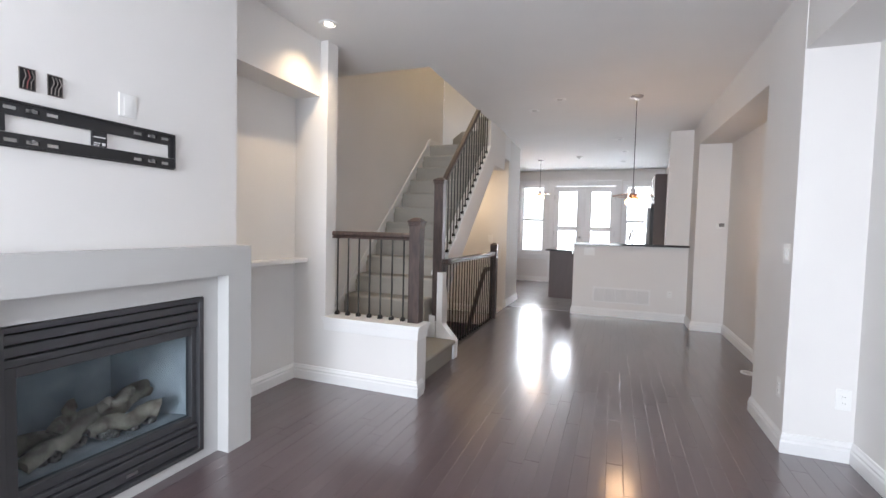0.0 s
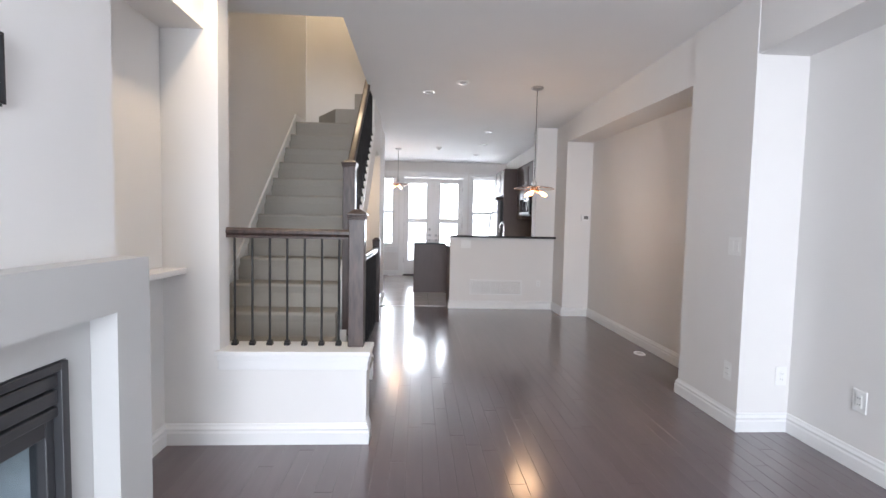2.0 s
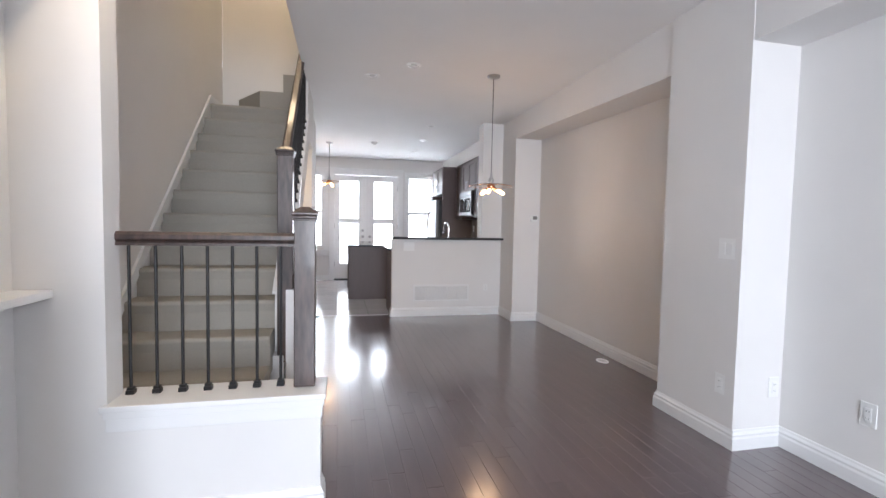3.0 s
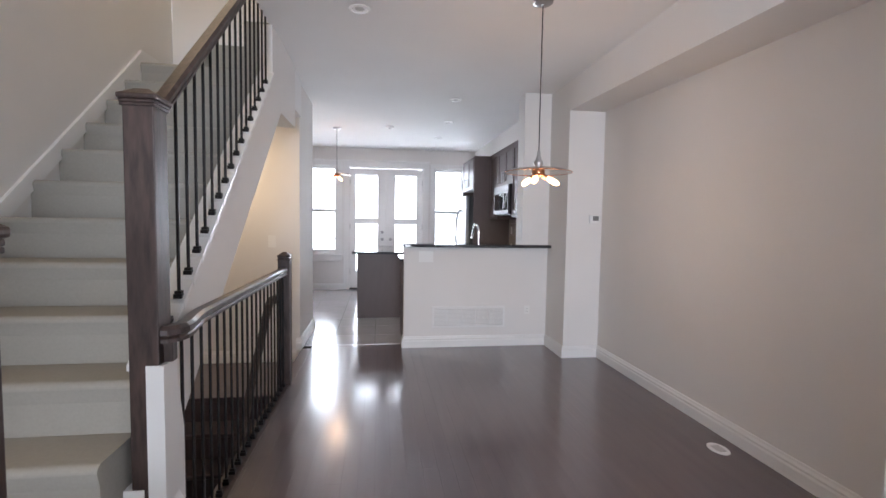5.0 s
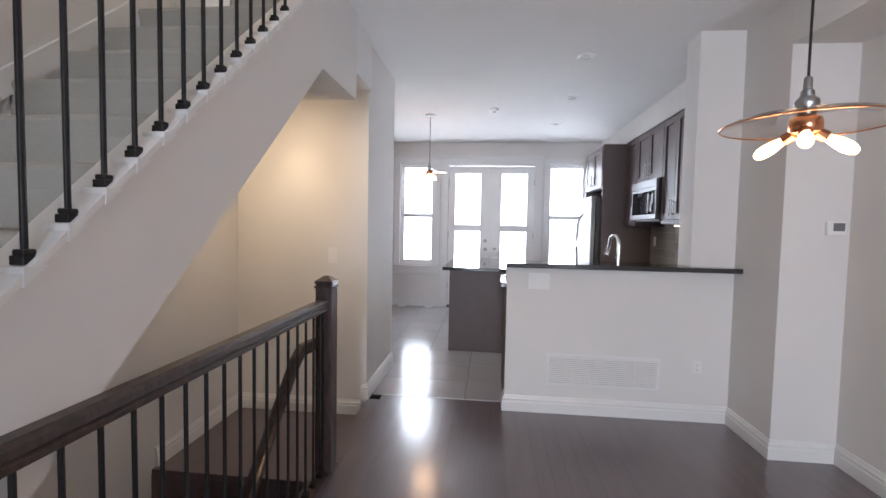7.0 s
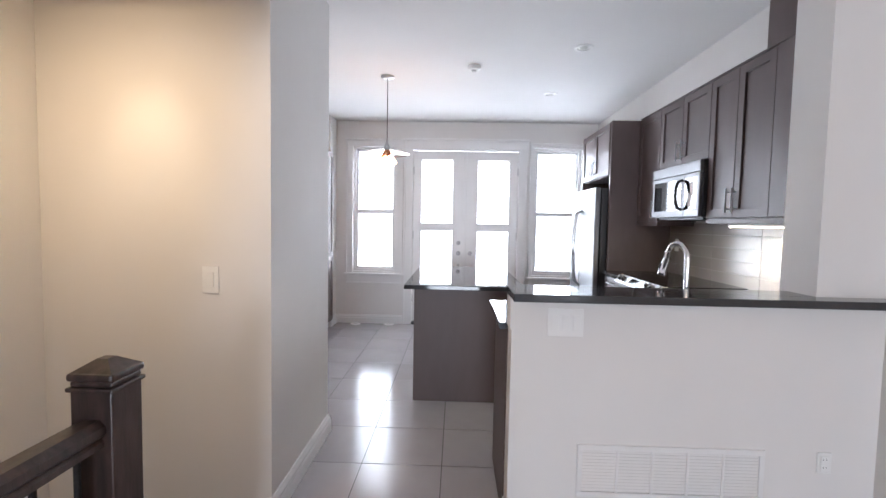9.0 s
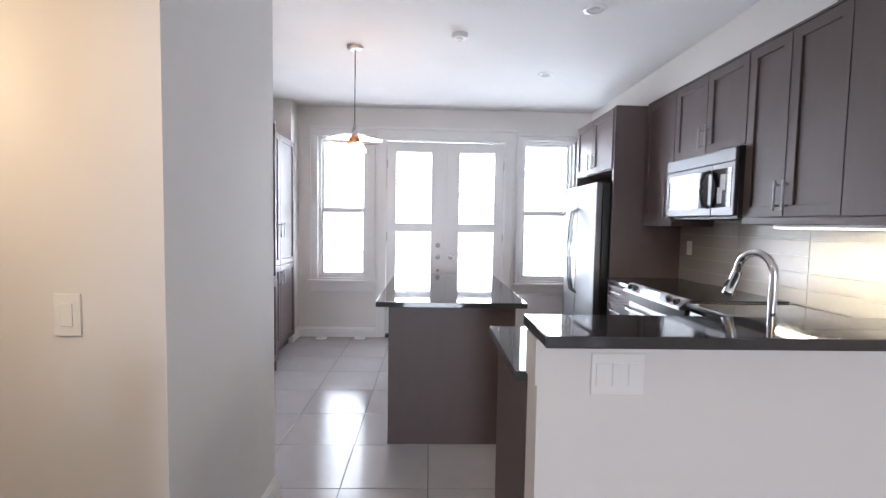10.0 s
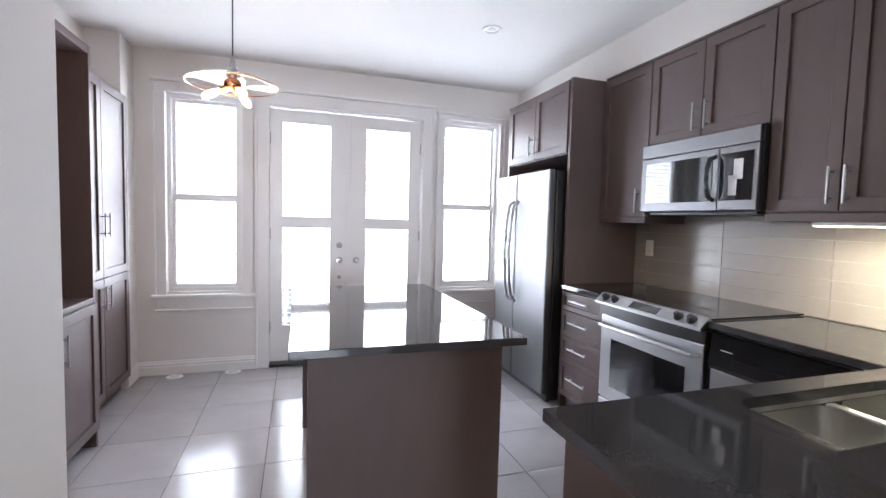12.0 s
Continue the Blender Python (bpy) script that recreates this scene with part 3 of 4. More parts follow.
# level rail round the stairwell, with its easing at the tall post
r3 = thing("stair_balustrade", (-1.42, 5.2, 0), "level dark wooden handrail with black iron balusters along the open stairwell", "balustrade", "balustrades of the staircase")
bm = bmesh.new()
sweep(bm, RAIL, [(-1.430, 4.140, 0.895), (-1.405, 4.143, 0.895), (-1.388, 4.157, 0.895), (-1.380, 4.190, 0.895), (-1.384, 4.240, 0.894), (-1.398, 4.310, 0.892), (-1.414, 4.380, 0.889), (-1.427, 4.460, 0.887), (-1.434, 4.56, 0.885), (-1.434, 6.153, 0.884)])
part("handrail", bm, DARKWOOD, r3)
boxes("rail_block", DARKWOOD, r3, (-1.4145, -1.384, 4.130, 4.170, 0.828, 0.896), bevel=0.004)
balusters(r3, [(-1.434, 4.32 + 0.0945 * k, 0.006) for k in range(20)], lambda x, y: 0.882)
structure("stairwell_edge", PLANK, (-1.475, -1.385, 4.20, 7.2, -0.15, -0.001))

# stair down to the basement
down = thing("basement_stair", (-1.95, 6.3, -0.13), "dark hardwood landing and steps leading down under the main stair", "staircase")
boxes("landing", PLANK, down, (XB, -1.476, 6.27, YB, -0.19, -0.125), bevel=0.004)
for k in range(10):
    y = 6.28 - k * 0.235
    boxes("tread", PLANK, down, (XB, -1.476, y - 0.245, y, -0.125 - (k + 1) * 0.19 - 0.03, -0.125 - (k + 1) * 0.19), bevel=0.006)
    boxes("riser", PLANK, down, (XB, -1.476, y - 0.012, y, -0.155 - (k + 1) * 0.19 + 0.03, -0.156 - k * 0.19))
hr = thing("basement_handrail", (-1.52, 6.1, 0.7), "dark wooden handrail descending into the stairwell from the end post", "handrail")
bm = bmesh.new()
sweep(bm, [(u * 0.85, v) for u, v in RAIL], [(-1.490, 6.20, 0.665), (-1.515, 6.06, 0.665), (-1.515, 5.98, 0.62), (-1.515, 4.30, -0.99)])
part("rail", bm, DARKWOOD, hr)

# ---- fireplace ----
fp = thing("fireplace_surround", (-1.89, 1.395, 0), "pale grey painted box mantel round the black gas fireplace", "fireplace mantel")
bm = bmesh.new()
box(bm, -1.888, -1.795, 0.71, 2.075, 0.974, 1.127)
part("mantel", bm, MANTEL, fp)
for a, b in ((1.915, 2.075), (0.71, 0.87)):
    boxes("leg", MANTEL, fp, (-1.888, -1.795, a, b, 0, 0.9738))
boxes("back_panel", MANTEL, fp, (-1.888, -1.872, 1.822, 1.914, 0, 0.973), (-1.888, -1.872, 0.871, 0.968, 0, 0.973), (-1.888, -1.872, 0.968, 1.822, 0.868, 0.973), (-1.888, -1.872, 0.968, 1.822, 0, 0.048))
ins = thing("gas_fireplace", (-1.9, 1.395, 0.05), "black metal gas fireplace insert with glass front and ceramic logs, unlit", "fireplace")
Y0, Y1 = 0.972, 1.818
boxes("frame", FIREMETAL, ins, (-1.91, -1.862, Y0, Y0 + 0.025, 0.052, 0.864), (-1.91, -1.862, Y1 - 0.025, Y1, 0.052, 0.864), (-1.91, -1.862, Y0 + 0.025, Y1 - 0.025, 0.842, 0.864), (-1.91, -1.862, Y0 + 0.025, Y1 - 0.025, 0.052, 0.072), bevel=0.002)
for z0, z1 in ((0.798, 0.834), (0.752, 0.790), (0.716, 0.744), (0.184, 0.204), (0.140, 0.174), (0.082, 0.130)):
    boxes("louvre", FIREMETAL, ins, (-1.925, -1.872, Y0 + 0.026, Y1 - 0.026, z0, z1), bevel=0.004)
boxes("door_frame", FIREMETAL, ins, (-1.93, -1.885, Y0 + 0.026, 1.040, 0.208, 0.712), (-1.93, -1.885, 1.765, Y1 - 0.026, 0.208, 0.712), (-1.93, -1.885, 1.040, 1.765, 0.670, 0.712), (-1.93, -1.885, 1.040, 1.765, 0.208, 0.245), bevel=0.003)
g = boxes("glass", glassy("firebox_glass", (0.84, 0.88, 0.90), 0.02, 1.5), ins, (-1.912, -1.908, 1.040, 1.765, 0.245, 0.670))
g.visible_shadow = False
boxes("firebox", FIREBOX, ins, (-2.37, -2.35, 0.98, 1.81, 0.06, 0.86), (-2.35, -1.93, 0.99, 1.80, 0.20, 0.235), (-2.35, -1.93, 0.99, 1.80, 0.72, 0.75))
bm = bmesh.new()
prism(bm, [(-1.93, 1.80), (-2.345, 1.66), (-2.345, 1.675), (-1.93, 1.815)], "z", 0.06, 0.86)
prism(bm, [(-1.93, 0.99), (-2.345, 1.13), (-2.345, 1.115), (-1.93, 0.975)], "z", 0.06, 0.86)
part("side_panel", bm, FIREBOX, ins)
LOG = material("ceramic_log", (0.27, 0.22, 0.17), 0.9, vary=0.5, scale=14, bump=1.0, bump_scale=30, color2=(0.42, 0.37, 0.30))
EMBER = material("ember_bed", (0.05, 0.045, 0.045), 0.95, vary=0.8, scale=60, bump=1.0, bump_scale=90, color2=(0.3, 0.28, 0.26))
bm = bmesh.new()
for i in range(70):
    c = Vector((-2.10 + random.uniform(-0.09, 0.09), 1.40 + random.uniform(-0.26, 0.26), 0.245 + random.uniform(0, 0.02)))
    bmesh.ops.create_icosphere(bm, subdivisions=1, radius=random.uniform(0.014, 0.03), matrix=Matrix.Translation(c))
part("ember_bed", bm, EMBER, ins)
for a, b, r in (((-2.20, 1.08, 0.275), (-2.16, 1.50, 0.30), 0.045), ((-2.12, 1.30, 0.30), (-2.18, 1.73, 0.36), 0.048), ((-2.02, 1.12, 0.27), (-2.10, 1.42, 0.33), 0.036), ((-2.08, 1.40, 0.29), (-1.99, 1.66, 0.31), 0.038), ((-2.05, 1.24, 0.35), (-2.15, 1.38, 0.41), 0.026), ((-2.1, 1.45, 0.37), (-2.06, 1.58, 0.41), 0.024)):
    bm = bmesh.new()
    a, b = Vector(a), Vector(b)
    n = 9
    tube(bm, [a.lerp(b, i / (n - 1)) + Vector((0.01 * math.sin(i * 1.7), 0, 0.012 * math.sin(i * 1.1))) for i in range(n)], r, 14)
    for v in bm.verts:
        v.co += Vector((1, 1, 1)) * noise.noise(v.co * 22) * 0.014
    part("ceramic_log", bm, LOG, ins, "tan ceramic gas log", smooth=True)
boxes("badge", STEEL, ins, (-1.872, -1.870, 1.42, 1.47, 0.100, 0.112))

# television bracket
tv = thing("tv_wall_mount", (-1.889, 1.33, 1.58), "empty black steel television wall bracket with slotted rails", "tv mount")
A, B = 0.996, 1.664
for z0, z1 in ((1.615, 1.668), (1.502, 1.553)):
    bm = bmesh.new()
    zc = (z0 + z1) / 2
    xs = [A]
    for c in (1.035, 1.10, 1.165, 1.49, 1.555, 1.62):
        xs += [c - 0.021, c + 0.021]
    xs.append(B)
    for i in range(len(xs) - 1):
        if i % 2 == 0:
            box(bm, -1.888, -1.877, xs[i], xs[i + 1], z0, z1)
        else:
            box(bm, -1.888, -1.877, xs[i], xs[i + 1], z0, zc - 0.007)
            box(bm, -1.888, -1.877, xs[i], xs[i + 1], zc + 0.007, z1)
    part("rail", bm, BLACKP, tv)
boxes("web", BLACKP, tv, (-1.888, -1.879, 1.30, 1.358, 1.556, 1.615), (-1.888, -1.879, A, A + 0.024, 1.556, 1.615), (-1.888, -1.879, B - 0.024, B, 1.556, 1.615))
boxes("lip", BLACKP, tv, (-1.877, -1.868, A, B, 1.662, 1.668), (-1.877, -1.868, A, B, 1.507, 1.513), (-1.877, -1.868, B - 0.004, B, 1.513, 1.662))
boxes("marking", PLASTIC, tv, (-1.8785, -1.878, 1.306, 1.352, 1.590, 1.594), (-1.8785, -1.878, 1.306, 1.330, 1.566, 1.570), (-1.8785, -1.878, 1.306, 1.326, 1.558, 1.561), (-1.8785, -1.878, 1.338, 1.352, 1.560, 1.571))
for y in (1.10, 1.555):
    for z in (1.642, 1.531):
        bm = bmesh.new()
        rod(bm, (-1.888, y, z), (-1.872, y, z), 0.007, seg=6)
        part("bolt", bm, STEEL, tv)
WIRE = material("cable_white", (0.16, 0.14, 0.13), 0.5)
WIRER = material("cable_red", (0.16, 0.04, 0.04), 0.5)
for y0 in (1.067, 1.154):
    w = thing("open_wall_box", (-1.888, y0 + 0.023, 1.755), "open rectangular wall box with loose cables and no cover", "wall box", "wall boxes above the bracket")
    # flat black sheet on the wall paints the shade inside the recessed box
    boxes("box_back", BLACKP, w, (-1.8885, -1.8875, y0, y0 + 0.046, 1.718, 1.793))
    boxes("rim", WIRE, w, (-1.888, -1.884, y0 - 0.002, y0, 1.716, 1.795), (-1.888, -1.884, y0 + 0.046, y0 + 0.048, 1.716, 1.795), (-1.888, -1.884, y0, y0 + 0.046, 1.716, 1.7185), (-1.888, -1.884, y0, y0 + 0.046, 1.7925, 1.795))
    for i in range(3):
        bm = bmesh.new()
        a = y0 + 0.010 + 0.012 * i
        tube(bm, [(-1.886, a, 1.722), (-1.882, a + 0.004 * math.sin(i * 3), 1.745), (-1.881, a + 0.008, 1.765), (-1.886, a + 0.004, 1.788)], 0.0022, 6)
        part("cable", bm, WIRER if i == 1 and y0 < 1.1 else WIRE, w)


def plate(name, label, c, axis, w, h, n=1, slots=False):
    """A cover plate with rockers on a wall. axis: the way that it faces (-x, x, -y)."""
    t = thing(name, c, label, "electrical plate", "electrical plates on the walls")
    x, y, z = c
    def flat(u0, u1, v0, v1, d0, d1):
        if axis == "-y":
            return (x + u0, x + u1, y - d1, y - d0, z + v0, z + v1)
        if axis == "-x":
            return (x - d1, x - d0, y + u0, y + u1, z + v0, z + v1)
        return (x + d0, x + d1, y + u0, y + u1, z + v0, z + v1)
    boxes("cover_plate", PLASTIC, t, flat(-w / 2, w / 2, -h / 2, h / 2, 0.0, 0.006), bevel=0.002)
    for i in range(n):
        u = (i - (n - 1) / 2) * 0.046
        boxes("rocker", PLASTIC, t, flat(u - 0.0165, u + 0.0165, -0.033, 0.033, 0.006, 0.0095), bevel=0.002)
        if slots:
            boxes("slot", BLACKP, t, *[flat(u + a, u + a + 0.002, b, b + 0.008, 0.0095, 0.0100) for a in (-0.007, 0.005) for b in (-0.022, 0.013)])
    return t


plate("light_switch", "white double rocker switch on the pilaster side", (1.085, 3.29, 1.15), "-x", 0.116, 0.118, 2)
plate("wall_outlet", "white outlet low on the pilaster side", (1.085, 3.29, 0.35), "-x", 0.072, 0.118, 1, True)
plate("wall_outlet", "white outlet low on the bright pilaster face", (1.352, 3.19, 0.35), "-y", 0.072, 0.118, 1, True)
plate("wall_outlet", "white outlet low on the living room wall", (XR, 2.74, 0.37), "-x", 0.072, 0.118, 1, True)
plate("light_switch", "white rocker switch on the tan lit wall by the stairwell", (-1.758, YB, 1.095), "-y", 0.074, 0.120, 1)
plate("light_switch", "white triple rocker switch on the pony wall", (-0.215, 7.15, 0.955), "-y", 0.150, 0.118, 3)
plate("wall_outlet", "white outlet low on the pony wall beside the vent grille", (0.885, 7.15, 0.385), "-y", 0.06, 0.09, 1, True)
plate("blank_plate", "white blank cover plate above the television bracket", (-1.89, 1.45, 1.753), "x", 0.075, 0.10, 0)
boxes("insert", PLASTIC, bpy.data.objects["blank_plate"], (-1.884, -1.8815, 1.432, 1.468, 1.712, 1.785), bevel=0.001)
plate("wall_outlet", "white outlet on the tiled backsplash", (1.438, 9.63, 1.195), "-x", 0.07, 0.115, 1, True)
MATGREY = material("grey_screen", (0.16, 0.16, 0.16), 0.3)
th = thing("thermostat", (1.38, 6.67, 1.365), "small white wall thermostat with grey screen", "thermostat")
boxes("body", PLASTIC, th, (1.325, 1.425, 6.645, 6.669, 1.325, 1.405), bevel=0.005)
boxes("screen", MATGREY, th, (1.355, 1.415, 6.6435, 6.6448, 1.350, 1.395))

# grilles and floor registers
gr = thing("vent_grille", (0.245, 7.15, 0.32), "white five-section return air grille on the pony wall", "vent grille")
gx0, gx1, gz0, gz1, gy = -0.147, 0.638, 0.204, 0.432, 7.15
boxes("grille_frame", TRIM, gr, (gx0, gx1, gy - 0.010, gy, gz0, gz0 + 0.022), (gx0, gx1, gy - 0.010, gy, gz1 - 0.022, gz1), (gx0, gx0 + 0.022, gy - 0.010, gy, gz0 + 0.022, gz1 - 0.022), (gx1 - 0.022, gx1, gy - 0.010, gy, gz0 + 0.022, gz1 - 0.022), bevel=0.002)
boxes("backing", MANTEL, gr, (gx0 + 0.02, gx1 - 0.02, gy - 0.0015, gy - 0.0005, gz0 + 0.02, gz1 - 0.02))
sec = (gx1 - gx0 - 0.044) / 5
for i in range(1, 5):
    x = gx0 + 0.022 + i * sec
    boxes("divider", TRIM, gr, (x - 0.005, x + 0.005, gy - 0.009, gy, gz0 + 0.022, gz1 - 0.022))
for i in range(13):
    z = gz0 + 0.030 + i * 0.014
    bm = bmesh.new()
    prism(bm, [(gy - 0.0085, z - 0.003), (gy - 0.0075, z - 0.003), (gy - 0.0020, z + 0.006), (gy - 0.0030, z + 0.006)], "x", gx0 + 0.022, gx1 - 0.022)
    part("slat", bm, TRIM, gr)


def register(x, y, w, d, label):
    t = thing("floor_register", (x, y, 0.001), label, "floor vent", "floor vents")
    bm = bmesh.new()
    lathe(bm, [(0.5, 0.0), (0.5, 0.004), (0.46, 0.008), (0.38, 0.009), (0.34, 0.004), (0.01, 0.004)], 28)
    for v in bm.verts:
        v.co = Vector((x + v.co.x * w, y + v.co.y * d, 0.001 + v.co.z))
    part("rim", bm, TRIM, t, smooth=True)
    for i in range(-2, 3):
        boxes("slot", MANTEL, t, (x + i * w * 0.11 - 0.004, x + i * w * 0.11 + 0.004, y - d * 0.26, y + d * 0.26, 0.0052, 0.0075))


register(1.30, 4.845, 0.105, 0.145, "round white floor vent on dark hardwood beside the wall")
register(-1.99, 11.125, 0.13, 0.105, "round white floor vent on grey tile below the window")
register(-1.55, 11.145, 0.13, 0.105, "round white floor vent on grey tile below the window")

# ceiling fittings
def downlight(x, y, lit, r=0.05):
    t = thing("recessed_light", (x, y, CH), "round white recessed ceiling light" + (", lit warm" if lit else ", off"), "ceiling light", "recessed ceiling lights")
    bm = bmesh.new()
    lathe(bm, [(r + 0.018, 0.0), (r + 0.016, -0.006), (r, -0.009), (r - 0.006, -0.004), (r - 0.008, -0.001)], 28, (x, y, CH - 0.0005))
    part("trim_ring", bm, TRIM, t, smooth=True)
    bm = bmesh.new()
    lathe(bm, [(r * 0.62, 0), (r * 0.55, -0.004), (0.002, -0.006)], 20, (x, y, CH - 0.001))
    part("bulb_face", bm, SPOTGLOW if lit else MANTEL, t, smooth=True)


for x, y, lit in ((-1.83, 2.83, True), (-0.49, 5.17, False), (-0.83, 5.55, False), (0.14, 7.56, False), (0.235, 8.70, False), (0.24, 9.90, False), (-0.10, 6.6, False)):
    if (x, y) != (-0.10, 6.6):
        downlight(x, y, lit)
sd = thing("smoke_detector", (-0.56, 9.12, CH), "round white ceiling smoke detector", "smoke detector")
bm = bmesh.new()
lathe(bm, [(0.055, 0.0), (0.055, -0.018), (0.046, -0.030), (0.028, -0.034), (0.002, -0.034)], 28, (-0.56, 9.12, CH - 0.0005))
part("body", bm, PLASTIC, sd, smooth=True)
bm = bmesh.new()
lathe(bm, [(0.022, 0.0), (0.020, -0.010), (0.002, -0.012)], 18, (-0.56, 9.12, CH - 0.034))
part("sensor_dome", bm, MANTEL, sd, smooth=True)
dt = thing("wall_sensor", (-1.42, YF, 1.87), "tiny white contact sensor beside the french doors", "sensor")
boxes("body", PLASTIC, dt, (-1.43, -1.41, YF - 0.022, YF - 0.001, 1.855, 1.885), bevel=0.003)


def pendant(x, y, z, turn, label):
    p = thing("pendant_light", (x, y, CH), label, "pendant light", "pendant lights")
    bm = bmesh.new()
    lathe(bm, [(0.062, 0.0), (0.062, -0.012), (0.052, -0.020), (0.010, -0.024), (0.006, -0.034)], 28, (x, y, CH - 0.0005))
    part("canopy", bm, STEEL, p, smooth=True)
    bm = bmesh.new()
    rod(bm, (x, y, z + 0.10), (x, y, CH - 0.03), 0.0035)
    part("cord", bm, IRON, p)
    bm = bmesh.new()
    lathe(bm, [(0.006, 0.115), (0.010, 0.11), (0.011, 0.080), (0.016, 0.075), (0.017, 0.060), (0.028, 0.050), (0.030, 0.035), (0.022, 0.022), (0.022, 0.008)], 20, (x, y, z))
    part("stem_cap", bm, STEEL, p, "brushed grey metal stem cap", smooth=True)
    bm = bmesh.new()
    prof = [(0.022, 0.012), (0.10, 0.008), (0.18, -0.004), (0.205, -0.018), (0.206, -0.021), (0.18, -0.008), (0.10, 0.004), (0.022, 0.008)]
    rings = []
    for r, h in prof:
        rings.append([bm.verts.new((x + r * math.cos(a), y + r * math.sin(a), z + h)) for a in [2 * math.pi * k / 48 for k in range(48)]])
    for i in range(len(rings)):
        a, b = rings[i], rings[(i + 1) % len(rings)]
        for k in range(48):
            bm.faces.new((a[k], a[(k + 1) % 48], b[(k + 1) % 48], b[k]))
    sh = part("shade", bm, SHADE, p, "clear glass disc shade", smooth=True)
    sh.visible_shadow = False
    bm = bmesh.new()
    pts = [(x + 0.206 * math.cos(a), y + 0.206 * math.sin(a), z - 0.0195) for a in [2 * math.pi * k / 48 for k in range(49)]]
    tube(bm, pts, 0.0024, 6)
    part("shade_rim", bm, COPPER, p, "thin dark copper rim", smooth=True)
    bm = bmesh.new()
    lathe(bm, [(0.020, 0.010), (0.036, 0.0), (0.040, -0.012), (0.040, -0.030), (0.034, -0.040), (0.012, -0.046), (0.003, -0.047)], 24, (x, y, z))
    part("copper_hub", bm, COPPER, p, "polished copper lamp hub", smooth=True)
    for k in range(3):
        a = radians(turn + 120 * k)
        d = Vector((math.cos(a) * 0.86, math.sin(a) * 0.88, -0.43)).normalized()
        c = Vector((x, y, z - 0.024)) + d * 0.030
        m = Matrix.Translation(c) @ d.to_track_quat("Z", "Y").to_matrix().to_4x4()
        bm = bmesh.new()
        lathe(bm, [(0.016, 0), (0.017, 0.028), (0.013, 0.032), (0.003, 0.033)], 16)
        bmesh.ops.transform(bm, matrix=m, verts=bm.verts)
        part("socket", bm, COPPER, p, smooth=True)
        bm = bmesh.new()
        lathe(bm, [(0.010, 0.03), (0.013, 0.045), (0.017, 0.065), (0.0185, 0.085), (0.0165, 0.105), (0.010, 0.118), (0.002, 0.122)], 16)
        bmesh.ops.transform(bm, matrix=m, verts=bm.verts)
        part("bulb", bm, BULB, p, "glowing warm bulb", smooth=True)


SHADE = glassy("shade_glass", (0.97, 0.93, 0.9))
pendant(0.29, 5.25, 1.655, -122, "copper pendant, clear glass disc, three lit bulbs, over dining area")
pendant(-1.33, 9.40, 2.005, -60, "copper pendant, clear glass disc, three lit bulbs, near white windows")
# ---- kitchen ----
def shaker(parent, x, y0, y1, z0, z1, face, name="door", handle=None, label="", frame_w=0.058):
    """A framed front on a cabinet that faces -x (face -1) or +x (face 1). handle: (y, z, 'v' or 'h')."""
    g, t, r = 0.0022, 0.020, 0.011
    a, b = (x - t, x) if face < 0 else (x, x + t)
    y0, y1, z0, z1 = y0 + g, y1 - g, z0 + g, z1 - g
    f = min(frame_w, (z1 - z0) * 0.3)
    bm = bmesh.new()
    ring(bm, a, b, y0, y1, z0, z1, f, 0.0016)
    d = part(name, bm, CAB, parent, label)
    p0, p1 = (a + r, b) if face < 0 else (a, b - r)
    boxes("panel", CAB, d, (p0, p1, y0 + f, y1 - f, z0 + f, z1 - f))
    if handle:
        hy, hz, way = handle
        L = 0.078 if way == "v" else min(0.10, (y1 - y0) * 0.28)
        hx = x - t - 0.030 if face < 0 else x + t + 0.030
        fx = x - t if face < 0 else x + t
        bm = bmesh.new()
        e = (0, 0, 1) if way == "v" else (0, 1, 0)
        c = Vector((hx, hy, hz))
        rod(bm, c - Vector(e) * L, c + Vector(e) * L, 0.0055, seg=12)
        for s in (-0.7, 0.7):
            q = c + Vector(e) * L * s
            rod(bm, q, (fx, q.y, q.z), 0.0042, seg=8)
        part("handle", bm, STEEL, d, "brushed steel bar handle", smooth=True)
    return d


def cabinet(name, at, label, category="cabinet", group="kitchen cabinets"):
    return thing(name, at, label, category, group)


FX = 1.122
# fridge surround
c = cabinet("fridge_cabinet", (1.1, 10.28, 1.87), "tall dark espresso wood surround and cupboard over the refrigerator")
boxes("side_panel", CAB, c, (0.83, 1.45, 9.785, 9.815, 0.0, 2.40), bevel=0.002)
boxes("side_panel", CAB, c, (0.83, 1.45, 10.76, 10.785, 0.0, 2.40), bevel=0.002)
boxes("carcass", CAB, c, (0.842, 1.45, 9.816, 10.759, 1.865, 2.40))
shaker(c, 0.841, 9.82, 10.29, 1.87, 2.385, -1, handle=(10.245, 1.985, "v"))
shaker(c, 0.841, 10.29, 10.757, 1.87, 2.385, -1, handle=(10.335, 1.985, "v"))
# wall cabinets
c = cabinet("wall_cabinet", (FX + 0.15, 9.55, 1.41), "narrow dark espresso wall cabinet beside the microwave, closed")
boxes("carcass", CAB, c, (FX, 1.45, 9.325, 9.783, 1.41, 2.40))
shaker(c, FX - 0.001, 9.325, 9.783, 1.412, 2.395, -1, handle=(9.39, 1.52, "v"))
boxes("light_rail", CAB, c, (FX - 0.018, 1.43, 9.325, 9.783, 1.375, 1.409), bevel=0.002)
c = cabinet("wall_cabinet", (FX + 0.15, 8.93, 1.86), "dark espresso wall cabinet with two doors above the microwave, closed")
